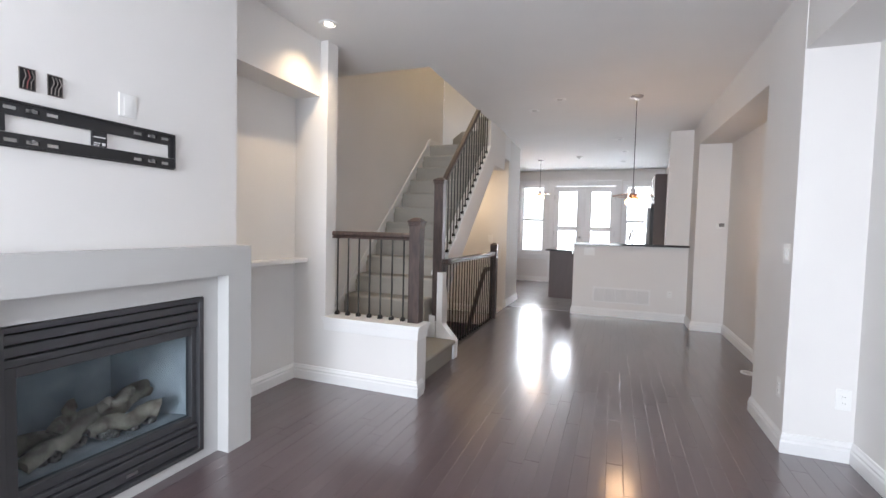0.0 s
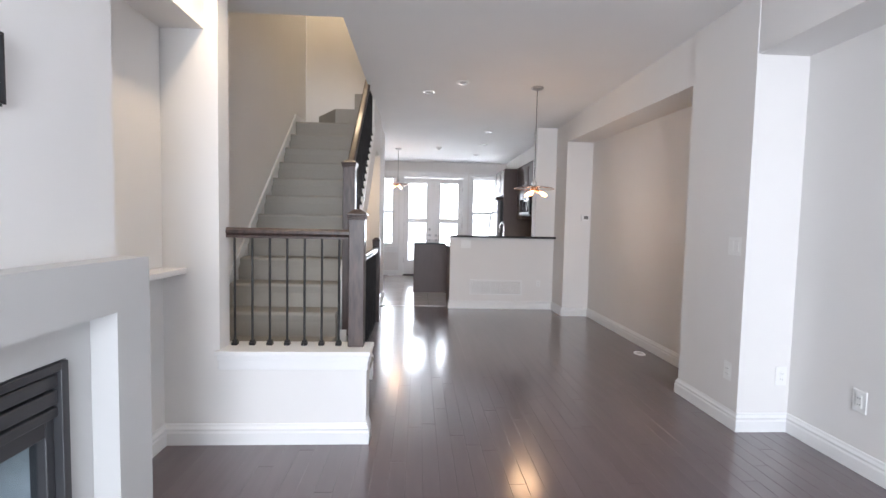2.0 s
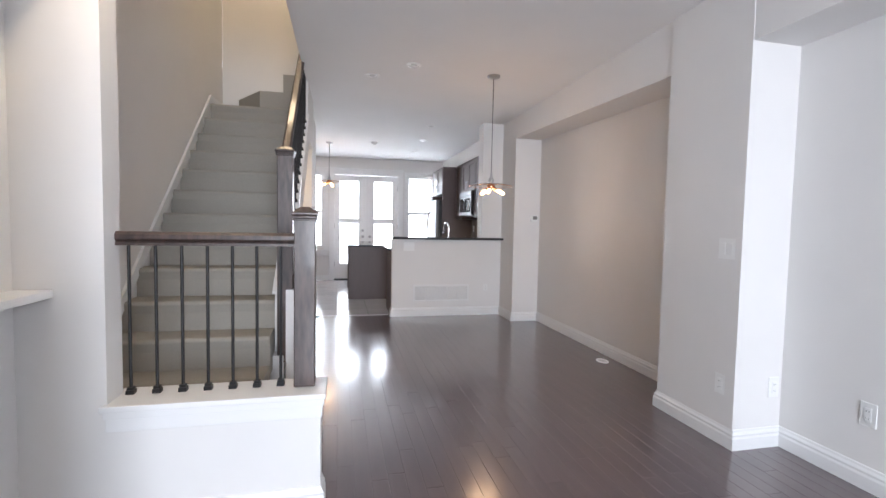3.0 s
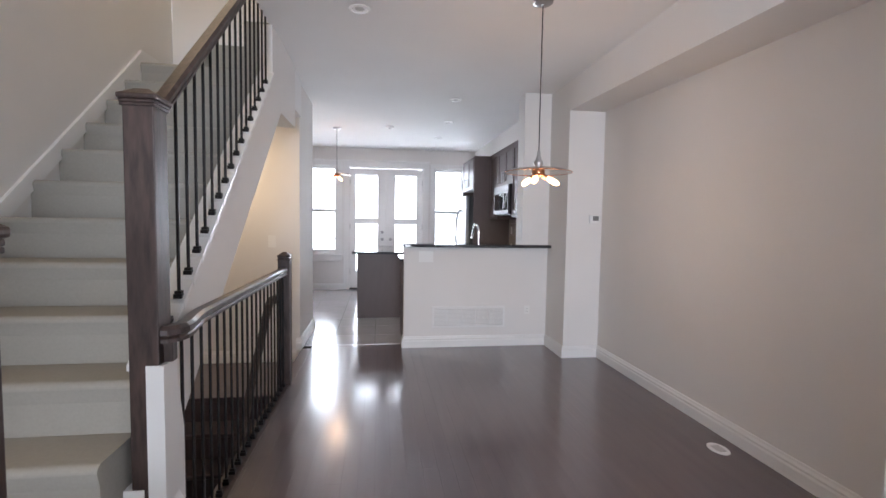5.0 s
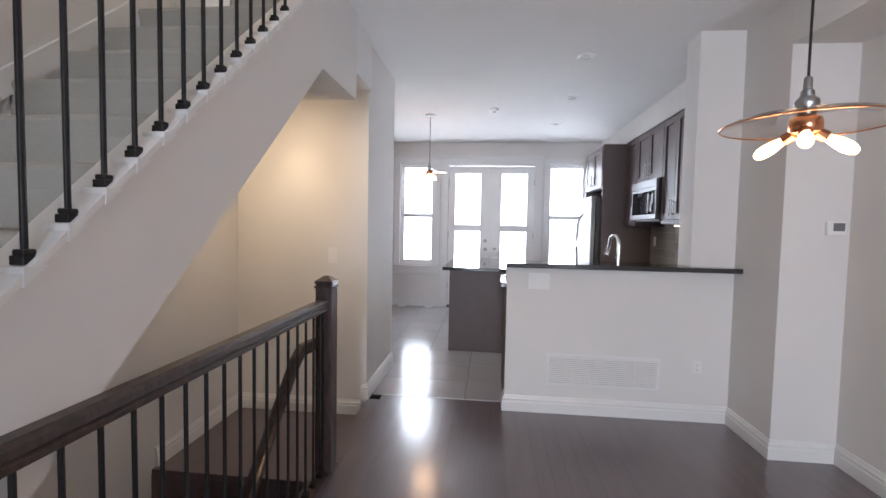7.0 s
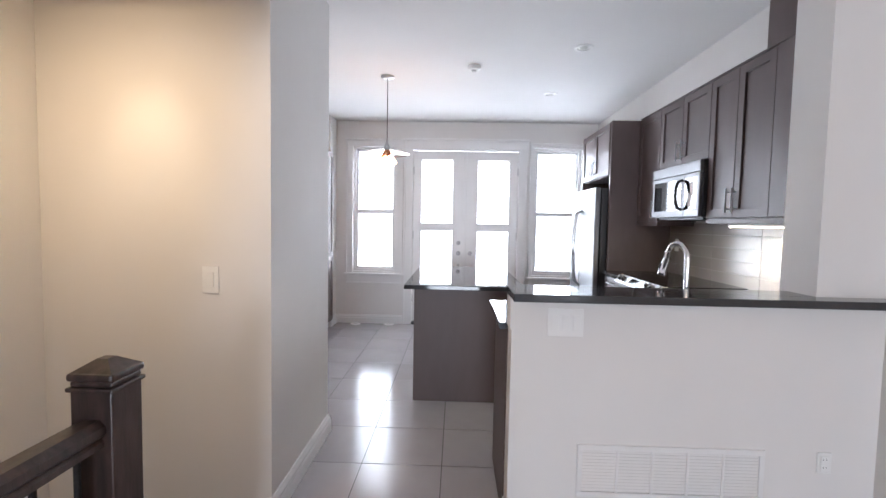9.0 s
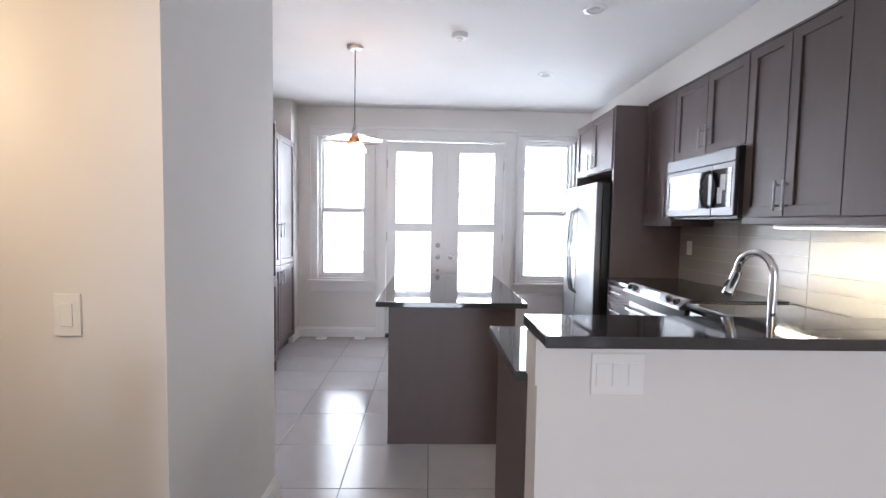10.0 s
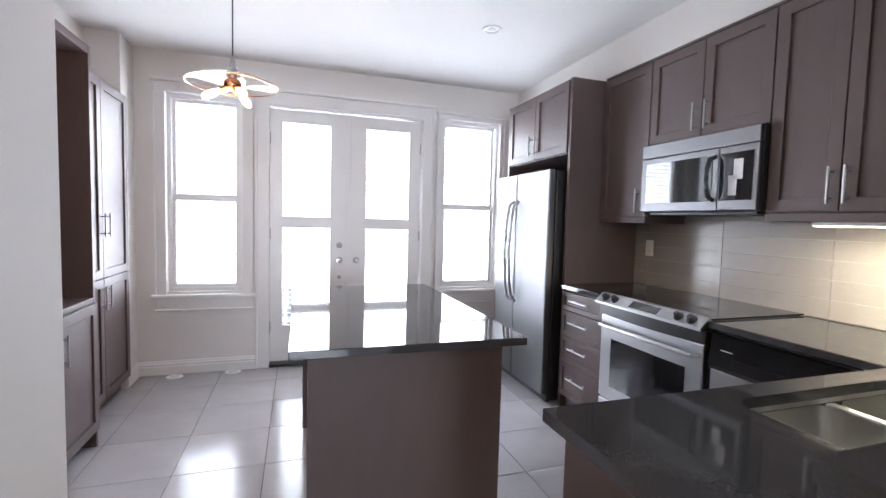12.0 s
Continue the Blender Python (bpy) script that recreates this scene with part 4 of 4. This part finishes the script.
boxes("carcass", CAB, c, (FX, 1.45, 8.545, 9.323, 1.86, 2.40))
shaker(c, FX - 0.001, 8.545, 8.934, 1.862, 2.395, -1, handle=(8.895, 1.975, "v"))
shaker(c, FX - 0.001, 8.934, 9.323, 1.862, 2.395, -1, handle=(8.973, 1.975, "v"))
c = cabinet("wall_cabinet", (FX + 0.15, 8.2, 1.42), "dark espresso wall cabinet with tall doors above the counter, closed")
boxes("carcass", CAB, c, (FX, 1.45, 7.362, 8.543, 1.43, 2.40))
shaker(c, FX - 0.001, 8.235, 8.543, 1.432, 2.395, -1, handle=(8.265, 1.545, "v"))
shaker(c, FX - 0.001, 7.90, 8.235, 1.432, 2.395, -1, handle=(8.205, 1.545, "v"))
boxes("end_panel", CAB, c, (FX - 0.022, 1.12, 7.362, 7.897, 1.432, 2.399), bevel=0.002)
boxes("filler", CAB, c, (FX - 0.024, 1.134, 7.362, 7.985, 2.4015, CH - 0.001), bevel=0.002)
boxes("light_rail", CAB, c, (FX - 0.018, 1.43, 7.362, 8.543, 1.392, 1.429), bevel=0.002)
boxes("cornice", CAB, c, (FX - 0.016, 1.40, 7.987, 9.783, 2.401, 2.415), bevel=0.002)
structure("bulkhead_kitchen", WALL, (1.136, 1.45, 7.90, 9.783, 2.416, CH), (1.135, 1.45, 9.783, YF, 2.402, CH), (1.136, 1.45, 7.362, 7.90, 2.402, CH))
uc = thing("under_cabinet_light", (1.3, 7.85, 1.40), "slim lit strip light under the wall cabinet", "light")
boxes("housing", PLASTIC, uc, (1.16, 1.20, 7.60, 8.37, 1.375, 1.392))
boxes("diffuser", SPOTGLOW, uc, (1.165, 1.195, 7.605, 8.365, 1.372, 1.375))

# microwave
mw = thing("microwave", (1.25, 8.93, 1.44), "stainless over-the-range microwave with black glass door", "microwave")
boxes("body", BLACKP, mw, (1.075, 1.44, 8.547, 9.315, 1.442, 1.855), bevel=0.003)
boxes("top_band", STAINLESS, mw, (1.050, 1.074, 8.55, 9.312, 1.772, 1.852), bevel=0.004)
boxes("door", STAINLESS, mw, (1.050, 1.074, 8.765, 9.312, 1.445, 1.768), bevel=0.004)
boxes("window", BLACKG, mw, (1.047, 1.0505, 8.800, 9.270, 1.495, 1.735), bevel=0.001)
boxes("control_frame", STAINLESS, mw, (1.050, 1.074, 8.55, 8.762, 1.445, 1.768), bevel=0.004)
boxes("control_panel", BLACKG, mw, (1.047, 1.0505, 8.575, 8.755, 1.495, 1.735), bevel=0.001)
# two overlapping pale rectangles on the control panel
PALE_PATCH = material("pale_patch_matte", (0.7, 0.7, 0.7), 0.7, vary=0.1, scale=40)
boxes("sticker", PALE_PATCH, mw, (1.0462, 1.0466, 8.655, 8.70, 1.52, 1.62), (1.0462, 1.0466, 8.625, 8.675, 1.60, 1.70))
bm = bmesh.new()
tube(bm, [(1.045, 8.785, 1.500), (1.012, 8.785, 1.515), (0.998, 8.785, 1.560), (0.994, 8.785, 1.610), (0.998, 8.785, 1.665), (1.012, 8.785, 1.710), (1.045, 8.785, 1.725)], 0.013, 12)
part("handle", bm, BLACKP, mw, "curved black grip handle", smooth=True)
boxes("vent_base", BLACKP, mw, (1.10, 1.43, 8.58, 9.28, 1.425, 1.441), bevel=0.002)

# refrigerator
fr = thing("refrigerator", (1.05, 10.3, 0.0), "stainless side-by-side refrigerator with water dispenser", "refrigerator")
boxes("body", BLACKP, fr, (0.775, 1.43, 9.855, 10.745, 0.02, 1.745), bevel=0.004)
boxes("door", STAINLESS, fr, (0.715, 0.772, 9.858, 10.362, 0.07, 1.755), bevel=0.010, label="wide stainless fridge door")
boxes("door", STAINLESS, fr, (0.715, 0.772, 10.368, 10.742, 0.07, 1.755), bevel=0.010, label="narrow stainless freezer door")
boxes("dispenser", BLACKP, fr, (0.7120, 0.7160, 10.48, 10.68, 0.98, 1.24), bevel=0.001, label="black water and ice dispenser")
boxes("dispenser_panel", STAINLESS, fr, (0.7110, 0.7155, 10.48, 10.68, 1.245, 1.33), bevel=0.001)
boxes("kick_grille", BLACKP, fr, (0.76, 0.79, 9.86, 10.74, 0.01, 0.066), bevel=0.002)
boxes("badge", PLASTIC, fr, (0.7125, 0.7145, 9.93, 10.02, 1.665, 1.700), bevel=0.0005)
for y in (10.325, 10.405):
    bm = bmesh.new()
    tube(bm, [(0.716, y, 0.70), (0.672, y, 0.73), (0.650, y, 0.85), (0.640, y, 1.05), (0.640, y, 1.20), (0.650, y, 1.38), (0.672, y, 1.50), (0.716, y, 1.53)], 0.012, 12)
    part("handle", bm, STEEL, fr, "long bowed steel handle", smooth=True)

# drawers, range, dishwasher, corner
BX = 0.835
c = cabinet("drawer_cabinet", (1.1, 9.55, 0), "dark espresso base cabinet with four drawers beside the range", "cabinet")
boxes("carcass", CAB, c, (BX, 1.44, 9.325, 9.784, 0.10, 0.889))
boxes("toe_kick", BLACKP, c, (BX + 0.05, BX + 0.07, 9.325, 9.784, 0.0, 0.10))
z = 0.873
for h in (0.135, 0.185, 0.185, 0.255):
    shaker(c, BX - 0.001, 9.328, 9.782, z - h, z, -1, name="drawer", handle=(9.555, z - h * 0.42, "h"), frame_w=0.035)
    z -= h
rg = thing("range", (1.1, 8.93, 0), "stainless slide-in electric range with black glass cooktop", "range")
boxes("body", BLACKP, rg, (0.83, 1.43, 8.555, 9.315, 0.08, 0.915))
boxes("cooktop", BLACKG, rg, (0.815, 1.43, 8.545, 9.325, 0.921, 0.931), bevel=0.002)
bm = bmesh.new()
prism(bm, [(0.829, 0.9335), (0.806, 0.9335), (0.752, 0.885), (0.752, 0.872), (0.829, 0.872)], "y", 8.548, 9.322)
part("control_panel", bm, STEEL, rg, "sloping stainless control panel")
bm = bmesh.new()
prism(bm, [(0.83, 8.552)] + [(0.790 - 0.032 * math.sin(math.pi * k / 12), 8.552 + 0.766 * k / 12) for k in range(13)] + [(0.83, 9.318)], "z", 0.806, 0.871)
part("panel_trim", bm, BLACKP, rg, "bowed black trim under the controls")
up = Vector((-0.668, 0, 0.744))
for y in (8.62, 8.70, 9.17, 9.25):
    p = Vector((0.779, y, 0.9093))
    bm = bmesh.new()
    rod(bm, p, p + up * 0.006, 0.025, seg=20)
    rod(bm, p + up * 0.006, p + up * 0.028, 0.019, 0.015, seg=20)
    part("knob", bm, BLACKP, rg, smooth=True)
bm = bmesh.new()
prism(bm, [(0.7965, 0.9272), (0.7600, 0.8944), (0.7614, 0.8929), (0.7979, 0.9257)], "y", 8.83, 9.04)
part("display", bm, BLACKG, rg, "black clock display")
boxes("oven_door", STEEL, rg, (0.795, 0.829, 8.562, 9.308, 0.285, 0.800), bevel=0.006)
boxes("oven_window", BLACKG, rg, (0.7925, 0.796, 8.66, 9.21, 0.37, 0.665), bevel=0.001, label="dark oven window")
bm = bmesh.new()
tube(bm, [(0.797, 8.585, 0.745), (0.757, 8.600, 0.745), (0.750, 8.64, 0.745), (0.750, 9.23, 0.745), (0.757, 9.27, 0.745), (0.797, 9.285, 0.745)], 0.012, 12)
part("handle", bm, STEEL, rg, smooth=True)
boxes("storage_drawer", STEEL, rg, (0.797, 0.829, 8.562, 9.308, 0.10, 0.275), bevel=0.006)
dw = thing("dishwasher", (1.1, 8.23, 0), "stainless dishwasher with black control panel under the counter", "dishwasher")
boxes("body", BLACKP, dw, (0.84, 1.40, 7.94, 8.538, 0.08, 0.872))
boxes("door", STEEL, dw, (0.812, 0.839, 7.943, 8.535, 0.12, 0.700), bevel=0.004)
bm = bmesh.new()
prism(bm, [(0.839, 0.704), (0.806, 0.704), (0.795, 0.725), (0.802, 0.790), (0.808, 0.868), (0.839, 0.868)], "y", 7.943, 8.535)
part("control_panel", bm, BLACKGLOSS, dw, "black plastic control panel")
boxes("handle_recess", BLACKG, dw, (0.7945, 0.802, 8.06, 8.42, 0.735, 0.775), bevel=0.002)
boxes("marking", PLASTIC, dw, (0.8000, 0.8012, 8.42, 8.48, 0.800, 0.803), (0.8000, 0.8012, 8.02, 8.06, 0.82, 0.824))
c = cabinet("corner_cabinet", (1.15, 7.6, 0), "dark espresso base cabinet in the corner beside the dishwasher")
boxes("carcass", CAB, c, (BX, 1.44, 7.275, 7.938, 0.10, 0.889))
boxes("toe_kick", BLACKP, c, (BX + 0.05, BX + 0.07, 7.275, 7.938, 0.0, 0.10))
c = cabinet("sink_cabinet", (0.2, 7.53, 0), "dark espresso peninsula base cabinet under the sink with plain end panel")
boxes("carcass", CAB, c, (-0.42, -0.0, 7.275, 7.800, 0.10, 0.889), (-0.0, 0.834, 7.275, 7.800, 0.10, 0.66))
boxes("end_panel", CAB, c, (-0.445, -0.421, 7.275, 7.822, 0.0, 0.889), bevel=0.002)
for i in range(3):
    y = 7.802
    x0 = -0.415 + i * 0.415
    boxes("door", CAB, c, (x0, x0 + 0.412, y, y + 0.02, 0.11, 0.875), bevel=0.002)
boxes("toe_kick", BLACKP, c, (-0.42, 0.83, 7.73, 7.75, 0.0, 0.10))

ct = thing("countertop", (0.5, 7.6, 0.88), "polished black granite counter with square edge", "countertop", "black granite counters")
SX0, SX1, SY0, SY1 = 0.012, 0.775, 7.42, 7.793
def holed_slab(x0, x1, y0, y1, z0, z1, hole, r):
    """A slab with a round-cornered opening."""
    bm = bmesh.new()
    a0, a1, b0, b1 = hole
    inner = []
    for cx, cy, t0 in ((a1 - r, b1 - r, 0), (a0 + r, b1 - r, 90), (a0 + r, b0 + r, 180), (a1 - r, b0 + r, 270)):
        inner += [(cx + r * math.cos(radians(t0 + t)), cy + r * math.sin(radians(t0 + t))) for t in range(0, 91, 15)]
    outer = [(x1, y1), (x0, y1), (x0, y0), (x1, y0)]
    edges = []
    for loop in (outer, inner):
        vs = [bm.verts.new((x, y, z0)) for x, y in loop]
        edges += [bm.edges.new((vs[i], vs[(i + 1) % len(vs)])) for i in range(len(vs))]
    fs = [f for f in bmesh.ops.triangle_fill(bm, use_beauty=True, edges=edges)["geom"] if isinstance(f, bmesh.types.BMFace)]
    up = bmesh.ops.extrude_face_region(bm, geom=fs)
    bmesh.ops.translate(bm, verts=[v for v in up["geom"] if isinstance(v, bmesh.types.BMVert)], vec=(0, 0, z1 - z0))
    bmesh.ops.recalc_face_normals(bm, faces=bm.faces[:])
    return bm


part("slab", holed_slab(-0.478, 1.45, 7.273, 7.868, 0.890, 0.920, (SX0, SX1, SY0, SY1), 0.06), GRANITE, ct)
boxes("slab", GRANITE, ct, (0.79, 1.45, 7.868, 8.543, 0.890, 0.920), bevel=0.003)
boxes("slab", GRANITE, ct, (0.79, 1.45, 9.327, 9.783, 0.890, 0.920), bevel=0.003)
bt = thing("bar_top", (0.3, 7.15, 1.05), "raised polished black granite bar ledge on the pony wall", "countertop", "black granite counters")
boxes("slab", GRANITE, bt, (-0.448, 1.098, 7.038, 7.148, 1.056, 1.088), bevel=0.003)
boxes("slab", GRANITE, bt, (-0.448, 0.808, 7.148, 7.315, 1.056, 1.088))
sk = thing("sink", (0.45, 7.6, 0.92), "stainless double-bowl undermount sink", "sink")
for a, b in ((SX0 - 0.004, 0.3795), (0.4055, SX1 + 0.004)):
    bm = bmesh.new()
    box(bm, a, b, SY0 - 0.004, SY1 + 0.004, 0.70, 0.872)
    top = [f for f in bm.faces if all(v.co.z > 0.86 for v in f.verts)]
    bmesh.ops.delete(bm, geom=top, context="FACES")
    es = [e for e in bm.edges if not e.is_boundary]
    bmesh.ops.bevel(bm, geom=es, offset=0.055, segments=5, affect="EDGES", profile=0.5)
    bmesh.ops.solidify(bm, geom=bm.faces[:], thickness=0.002)
    part("bowl", bm, SINKSTEEL, sk, smooth=True)
    bm = bmesh.new()
    lathe(bm, [(0.042, 0.0), (0.040, 0.003), (0.030, 0.001), (0.002, 0.001)], 20, ((a + b) / 2, 7.62, 0.703))
    part("drain", bm, CHROME, sk, smooth=True)
boxes("divider", SINKSTEEL, sk, (0.376, 0.409, SY0 - 0.004, SY1 + 0.004, 0.862, 0.873), bevel=0.004, label="flat steel ridge between the bowls")
boxes("flange", SINKSTEEL, sk, (SX0 - 0.022, SX0 - 0.004, SY0 - 0.02, SY1 + 0.02, 0.874, 0.889), (SX1 + 0.004, SX1 + 0.022, SY0 - 0.02, SY1 + 0.02, 0.874, 0.889), (SX0 - 0.004, SX1 + 0.004, SY0 - 0.02, SY0 - 0.004, 0.874, 0.889), (SX0 - 0.004, SX1 + 0.004, SY1 + 0.004, SY1 + 0.02, 0.874, 0.889))
fa = thing("faucet", (0.384, 7.357, 0.92), "tall chrome gooseneck pull-down faucet behind the sink", "faucet")
bm = bmesh.new()
lathe(bm, [(0.027, 0.0), (0.027, 0.006), (0.021, 0.012), (0.019, 0.10), (0.015, 0.11)], 20, (0.384, 7.357, 0.9205))
part("base", bm, CHROME, fa, smooth=True)
bm = bmesh.new()
arc = [(0.384, 7.357, 1.02), (0.384, 7.357, 1.21)] + [(0.384 - 0.016 * (1 - math.cos(a)), 7.357 + 0.066 * (1 - math.cos(a)), 1.213 + 0.074 * math.sin(a)) for a in [math.pi * k / 18 for k in range(1, 17)]] + [(0.351, 7.489, 1.208)]
tube(bm, arc, 0.0125, 14)
part("neck", bm, CHROME, fa, smooth=True)
bm = bmesh.new()
rod(bm, (0.351, 7.488, 1.212), (0.342, 7.512, 1.142), 0.0145, 0.0185, seg=20)
rod(bm, (0.342, 7.512, 1.142), (0.3405, 7.516, 1.130), 0.0195, 0.0175, seg=20)
rod(bm, (0.352, 7.487, 1.2165), (0.3505, 7.490, 1.209), 0.016, seg=20)
part("spray_head", bm, CHROME, fa, smooth=True)
bm = bmesh.new()
rod(bm, (0.3305, 7.502, 1.185), (0.3260, 7.512, 1.158), 0.006, seg=12)
part("spray_button", bm, BLACKP, fa, "black spray toggle button", smooth=True)
bm = bmesh.new()
tube(bm, [(0.401, 7.357, 0.985), (0.430, 7.357, 0.990), (0.450, 7.359, 1.01), (0.475, 7.361, 1.05)], 0.007, 10)
part("lever", bm, CHROME, fa, smooth=True)

# island
il = thing("kitchen_island", (-0.6, 9.25, 0), "dark espresso kitchen island with plain end panel", "kitchen island")
boxes("end_panel", CAB, il, (-0.990, -0.215, 8.630, 8.652, 0.0, 0.876), bevel=0.002)
boxes("end_panel", CAB, il, (-0.990, -0.215, 9.905, 9.927, 0.0, 0.876), bevel=0.002)
boxes("carcass", CAB, il, (-0.800, -0.240, 8.653, 9.904, 0.10, 0.876))
boxes("toe_kick", BLACKP, il, (-0.79, -0.30, 8.653, 9.904, 0.0, 0.10))
for i in range(3):
    y0 = 8.656 + i * 0.416
    boxes("door", CAB, il, (-0.239, -0.219, y0, y0 + 0.412, 0.11, 0.862), bevel=0.002)
it = thing("island_top", (-0.6, 9.25, 0.87), "polished black granite island top with overhang", "countertop", "black granite counters")
boxes("slab", GRANITE, it, (-1.055, -0.170, 8.505, 10.0, 0.877, 0.908), bevel=0.003)

# pantry wall
PX = -2.122
c = cabinet("open_shelf_cabinet", (-2.3, 9.5, 0), "tall dark espresso cabinet with open niche above two doors")
boxes("side_panel", CAB, c, (-2.49, PX, 9.005, 9.030, 0.09, 2.26), bevel=0.002)
boxes("side_panel", CAB, c, (-2.49, PX, 9.965, 9.990, 0.0, 2.26), bevel=0.002)
boxes("back", CAB, c, (-2.49, -2.47, 9.031, 9.964, 0.09, 2.26))
boxes("top_rail", CAB, c, (-2.469, PX, 9.031, 9.964, 2.215, 2.26), bevel=0.002)
boxes("niche_floor", CAB, c, (-2.469, PX, 9.031, 9.964, 0.845, 0.870), bevel=0.002)
boxes("carcass", CAB, c, (-2.469, PX - 0.002, 9.031, 9.964, 0.10, 0.844))
shaker(c, PX, 9.032, 9.497, 0.11, 0.842, 1, handle=(9.455, 0.68, "v"))
shaker(c, PX, 9.499, 9.963, 0.11, 0.842, 1, handle=(9.54, 0.68, "v"))
boxes("toe_kick", BLACKP, c, (-2.30, -2.25, 9.031, 9.964, 0.0, 0.09))
c = cabinet("pantry_cabinet", (-2.4, 10.46, 0), "tall dark espresso pantry cabinet with upper and lower doors, closed")
PX2 = -2.262
boxes("carcass", CAB, c, (-2.49, PX2 - 0.001, 9.992, 10.935, 0.09, 2.22))
ym = 10.463
for a, b, h in ((9.994, ym, ym - 0.04), (ym, 10.932, ym + 0.04)):
    shaker(c, PX2, a, b, 0.10, 0.915, 1, handle=(h, 0.79, "v"))
    shaker(c, PX2, a, b, 0.915, 2.215, 1, handle=(h, 1.27, "v"))
boxes("toe_kick", BLACKP, c, (-2.36, -2.31, 9.992, 10.935, 0.0, 0.09))

# ---- small pieces: backsplash, planks, tiles ----
def piece_mesh(name, w, d, h, mat, chamfer=0.0015):
    """A slab from 0 to w, 0 to d, up to 0, with chamfered upper edges."""
    bm = bmesh.new()
    c = chamfer
    lo = [bm.verts.new((x, y, -h)) for x, y in ((0, 0), (w, 0), (w, d), (0, d))]
    md = [bm.verts.new((x, y, -c * 0.6)) for x, y in ((0, 0), (w, 0), (w, d), (0, d))]
    up = [bm.verts.new((x, y, 0)) for x, y in ((c, c), (w - c, c), (w - c, d - c), (c, d - c))]
    bm.faces.new(up)
    for a, b in ((lo, md), (md, up)):
        for i in range(4):
            bm.faces.new((a[i], a[(i + 1) % 4], b[(i + 1) % 4], b[i]))
    me = bpy.data.meshes.new(name)
    bm.to_mesh(me)
    bm.free()
    me.materials.append(mat)
    return me


def pieces(name, parent, mesh, m):
    o = new(name, mesh)
    o.parent = parent
    o.matrix_local = m
    return o


fw = tagged(new("hardwood_floor"), "dark espresso hardwood plank floor with satin sheen", kind="structure")
rng = random.Random(5)
W, GAP = 0.0838, 0.0006
LENS = (0.62, 0.86, 1.10, 1.34)
plank_mesh = {L: piece_mesh("plank", W - GAP, L - GAP, 0.011, PLANK, 0.0013) for L in LENS}
rest = bmesh.new()
x = -2.30
cols = []
while x < RX - 0.001:
    cols.append(x)
    x += W
for x in cols:
    w = min(W, RX - x)
    y = -3.2 - rng.random() * 0.5
    lim = 3.06 if x + W * 0.5 < -1.39 else 7.295
    if x + W * 0.5 >= 1.10:
        lim = 6.66
    elif x + W * 0.5 > -0.47:
        lim = 7.149
    while y < lim:
        L = rng.choice(LENS)
        if y < 1.15 or y + L > 4.4 or w < W - 0.001 or y + L > lim or x + w > RX - 0.002:
            a, b = max(y, -3.2), min(y + L, lim)
            if b - a > 0.01:
                box(rest, x, x + w - GAP, a, b - GAP, -0.011, 0.0, bevel=0.0)
        else:
            pieces("plank", fw, plank_mesh[L], Matrix.Translation((x, y, 0)))
        y += L
box(rest, -1.475, -1.386, 6.26, 7.19, -0.0005, 0.002)
box(rest, -1.384, -1.3792, 3.20, 7.29, -0.011, 0.0)
r = part("plank_rest", rest, PLANK, fw)
tagged(r, kind="stuff")
nb = tagged(boxes("stair_nosing", DARKWOOD, None, (-1.478, -1.395, 4.21, 6.15, 0.0005, 0.006), bevel=0.002), kind="structure")

ft = tagged(new("tile_floor"), "large square satin grey floor tiles with thin dark joints", kind="structure")
TS = 0.4525
tm = piece_mesh("tile", TS - 0.004, TS - 0.004, 0.010, TILE, 0.0012)
trest = bmesh.new()
X0, Yt = -1.19, 7.715
for i in range(-3, 7):
    for j in range(-1, 9):
        x0, x1 = X0 + i * TS + 0.002, X0 + (i + 1) * TS - 0.002
        y0, y1 = Yt + j * TS + 0.002, Yt + (j + 1) * TS - 0.002
        xl = HX if y0 < 8.1 else -2.5
        cx0, cx1, cy0, cy1 = max(x0, xl), min(x1, 1.45), max(y0, 7.303), min(y1, YF)
        if cx1 - cx0 < 0.03 or cy1 - cy0 < 0.03:
            continue
        if cx0 == x0 and cx1 == x1 and cy0 == y0 and cy1 == y1:
            pieces("tile", ft, tm, Matrix.Translation((x0, y0, -0.001)))
        else:
            me = piece_mesh("tile", cx1 - cx0, cy1 - cy0, 0.010, TILE, 0.0012)
            pieces("tile", ft, me, Matrix.Translation((cx0, cy0, -0.001)))
structure("grout_bed", GROUT, (HX, 1.45, 7.3, YF, -0.012, -0.0045), (-2.5, HX, 8.1, YF, -0.012, -0.0045))
tagged(boxes("floor_transition", STEEL, None, (HX, -0.47, 7.292, 7.304, -0.002, 0.003), bevel=0.001), kind="structure")

bs = tagged(new("backsplash"), "glossy beige stacked rectangular wall tiles with pale joints", kind="structure")
structure("backsplash_bed", SPLASHGROUT, (1.442, 1.449, 7.362, 9.783, 0.921, 1.43))
SW, SH = 0.60, 0.0965
full = piece_mesh("splash_tile", SW - 0.003, SH - 0.003, 0.007, BSPLASH, 0.0012)
rot = Matrix(((0, 0, -1, 0), (-1, 0, 0, 0), (0, 1, 0, 0), (0, 0, 0, 1)))
for r_ in range(5):
    cuts = [9.783, 9.64, 9.04, 8.44, 7.84, 7.362]
    z = 0.9215 + r_ * SH
    for y1, y0 in zip(cuts, cuts[1:]):
        w = y1 - y0
        me = full if w >= SW - 0.001 else piece_mesh("splash_tile", w - 0.003, SH - 0.003, 0.007, BSPLASH, 0.0012)
        pieces("splash_tile", bs, me, Matrix.Translation((1.4375, y1 - 0.0015, z + 0.0015)) @ rot)
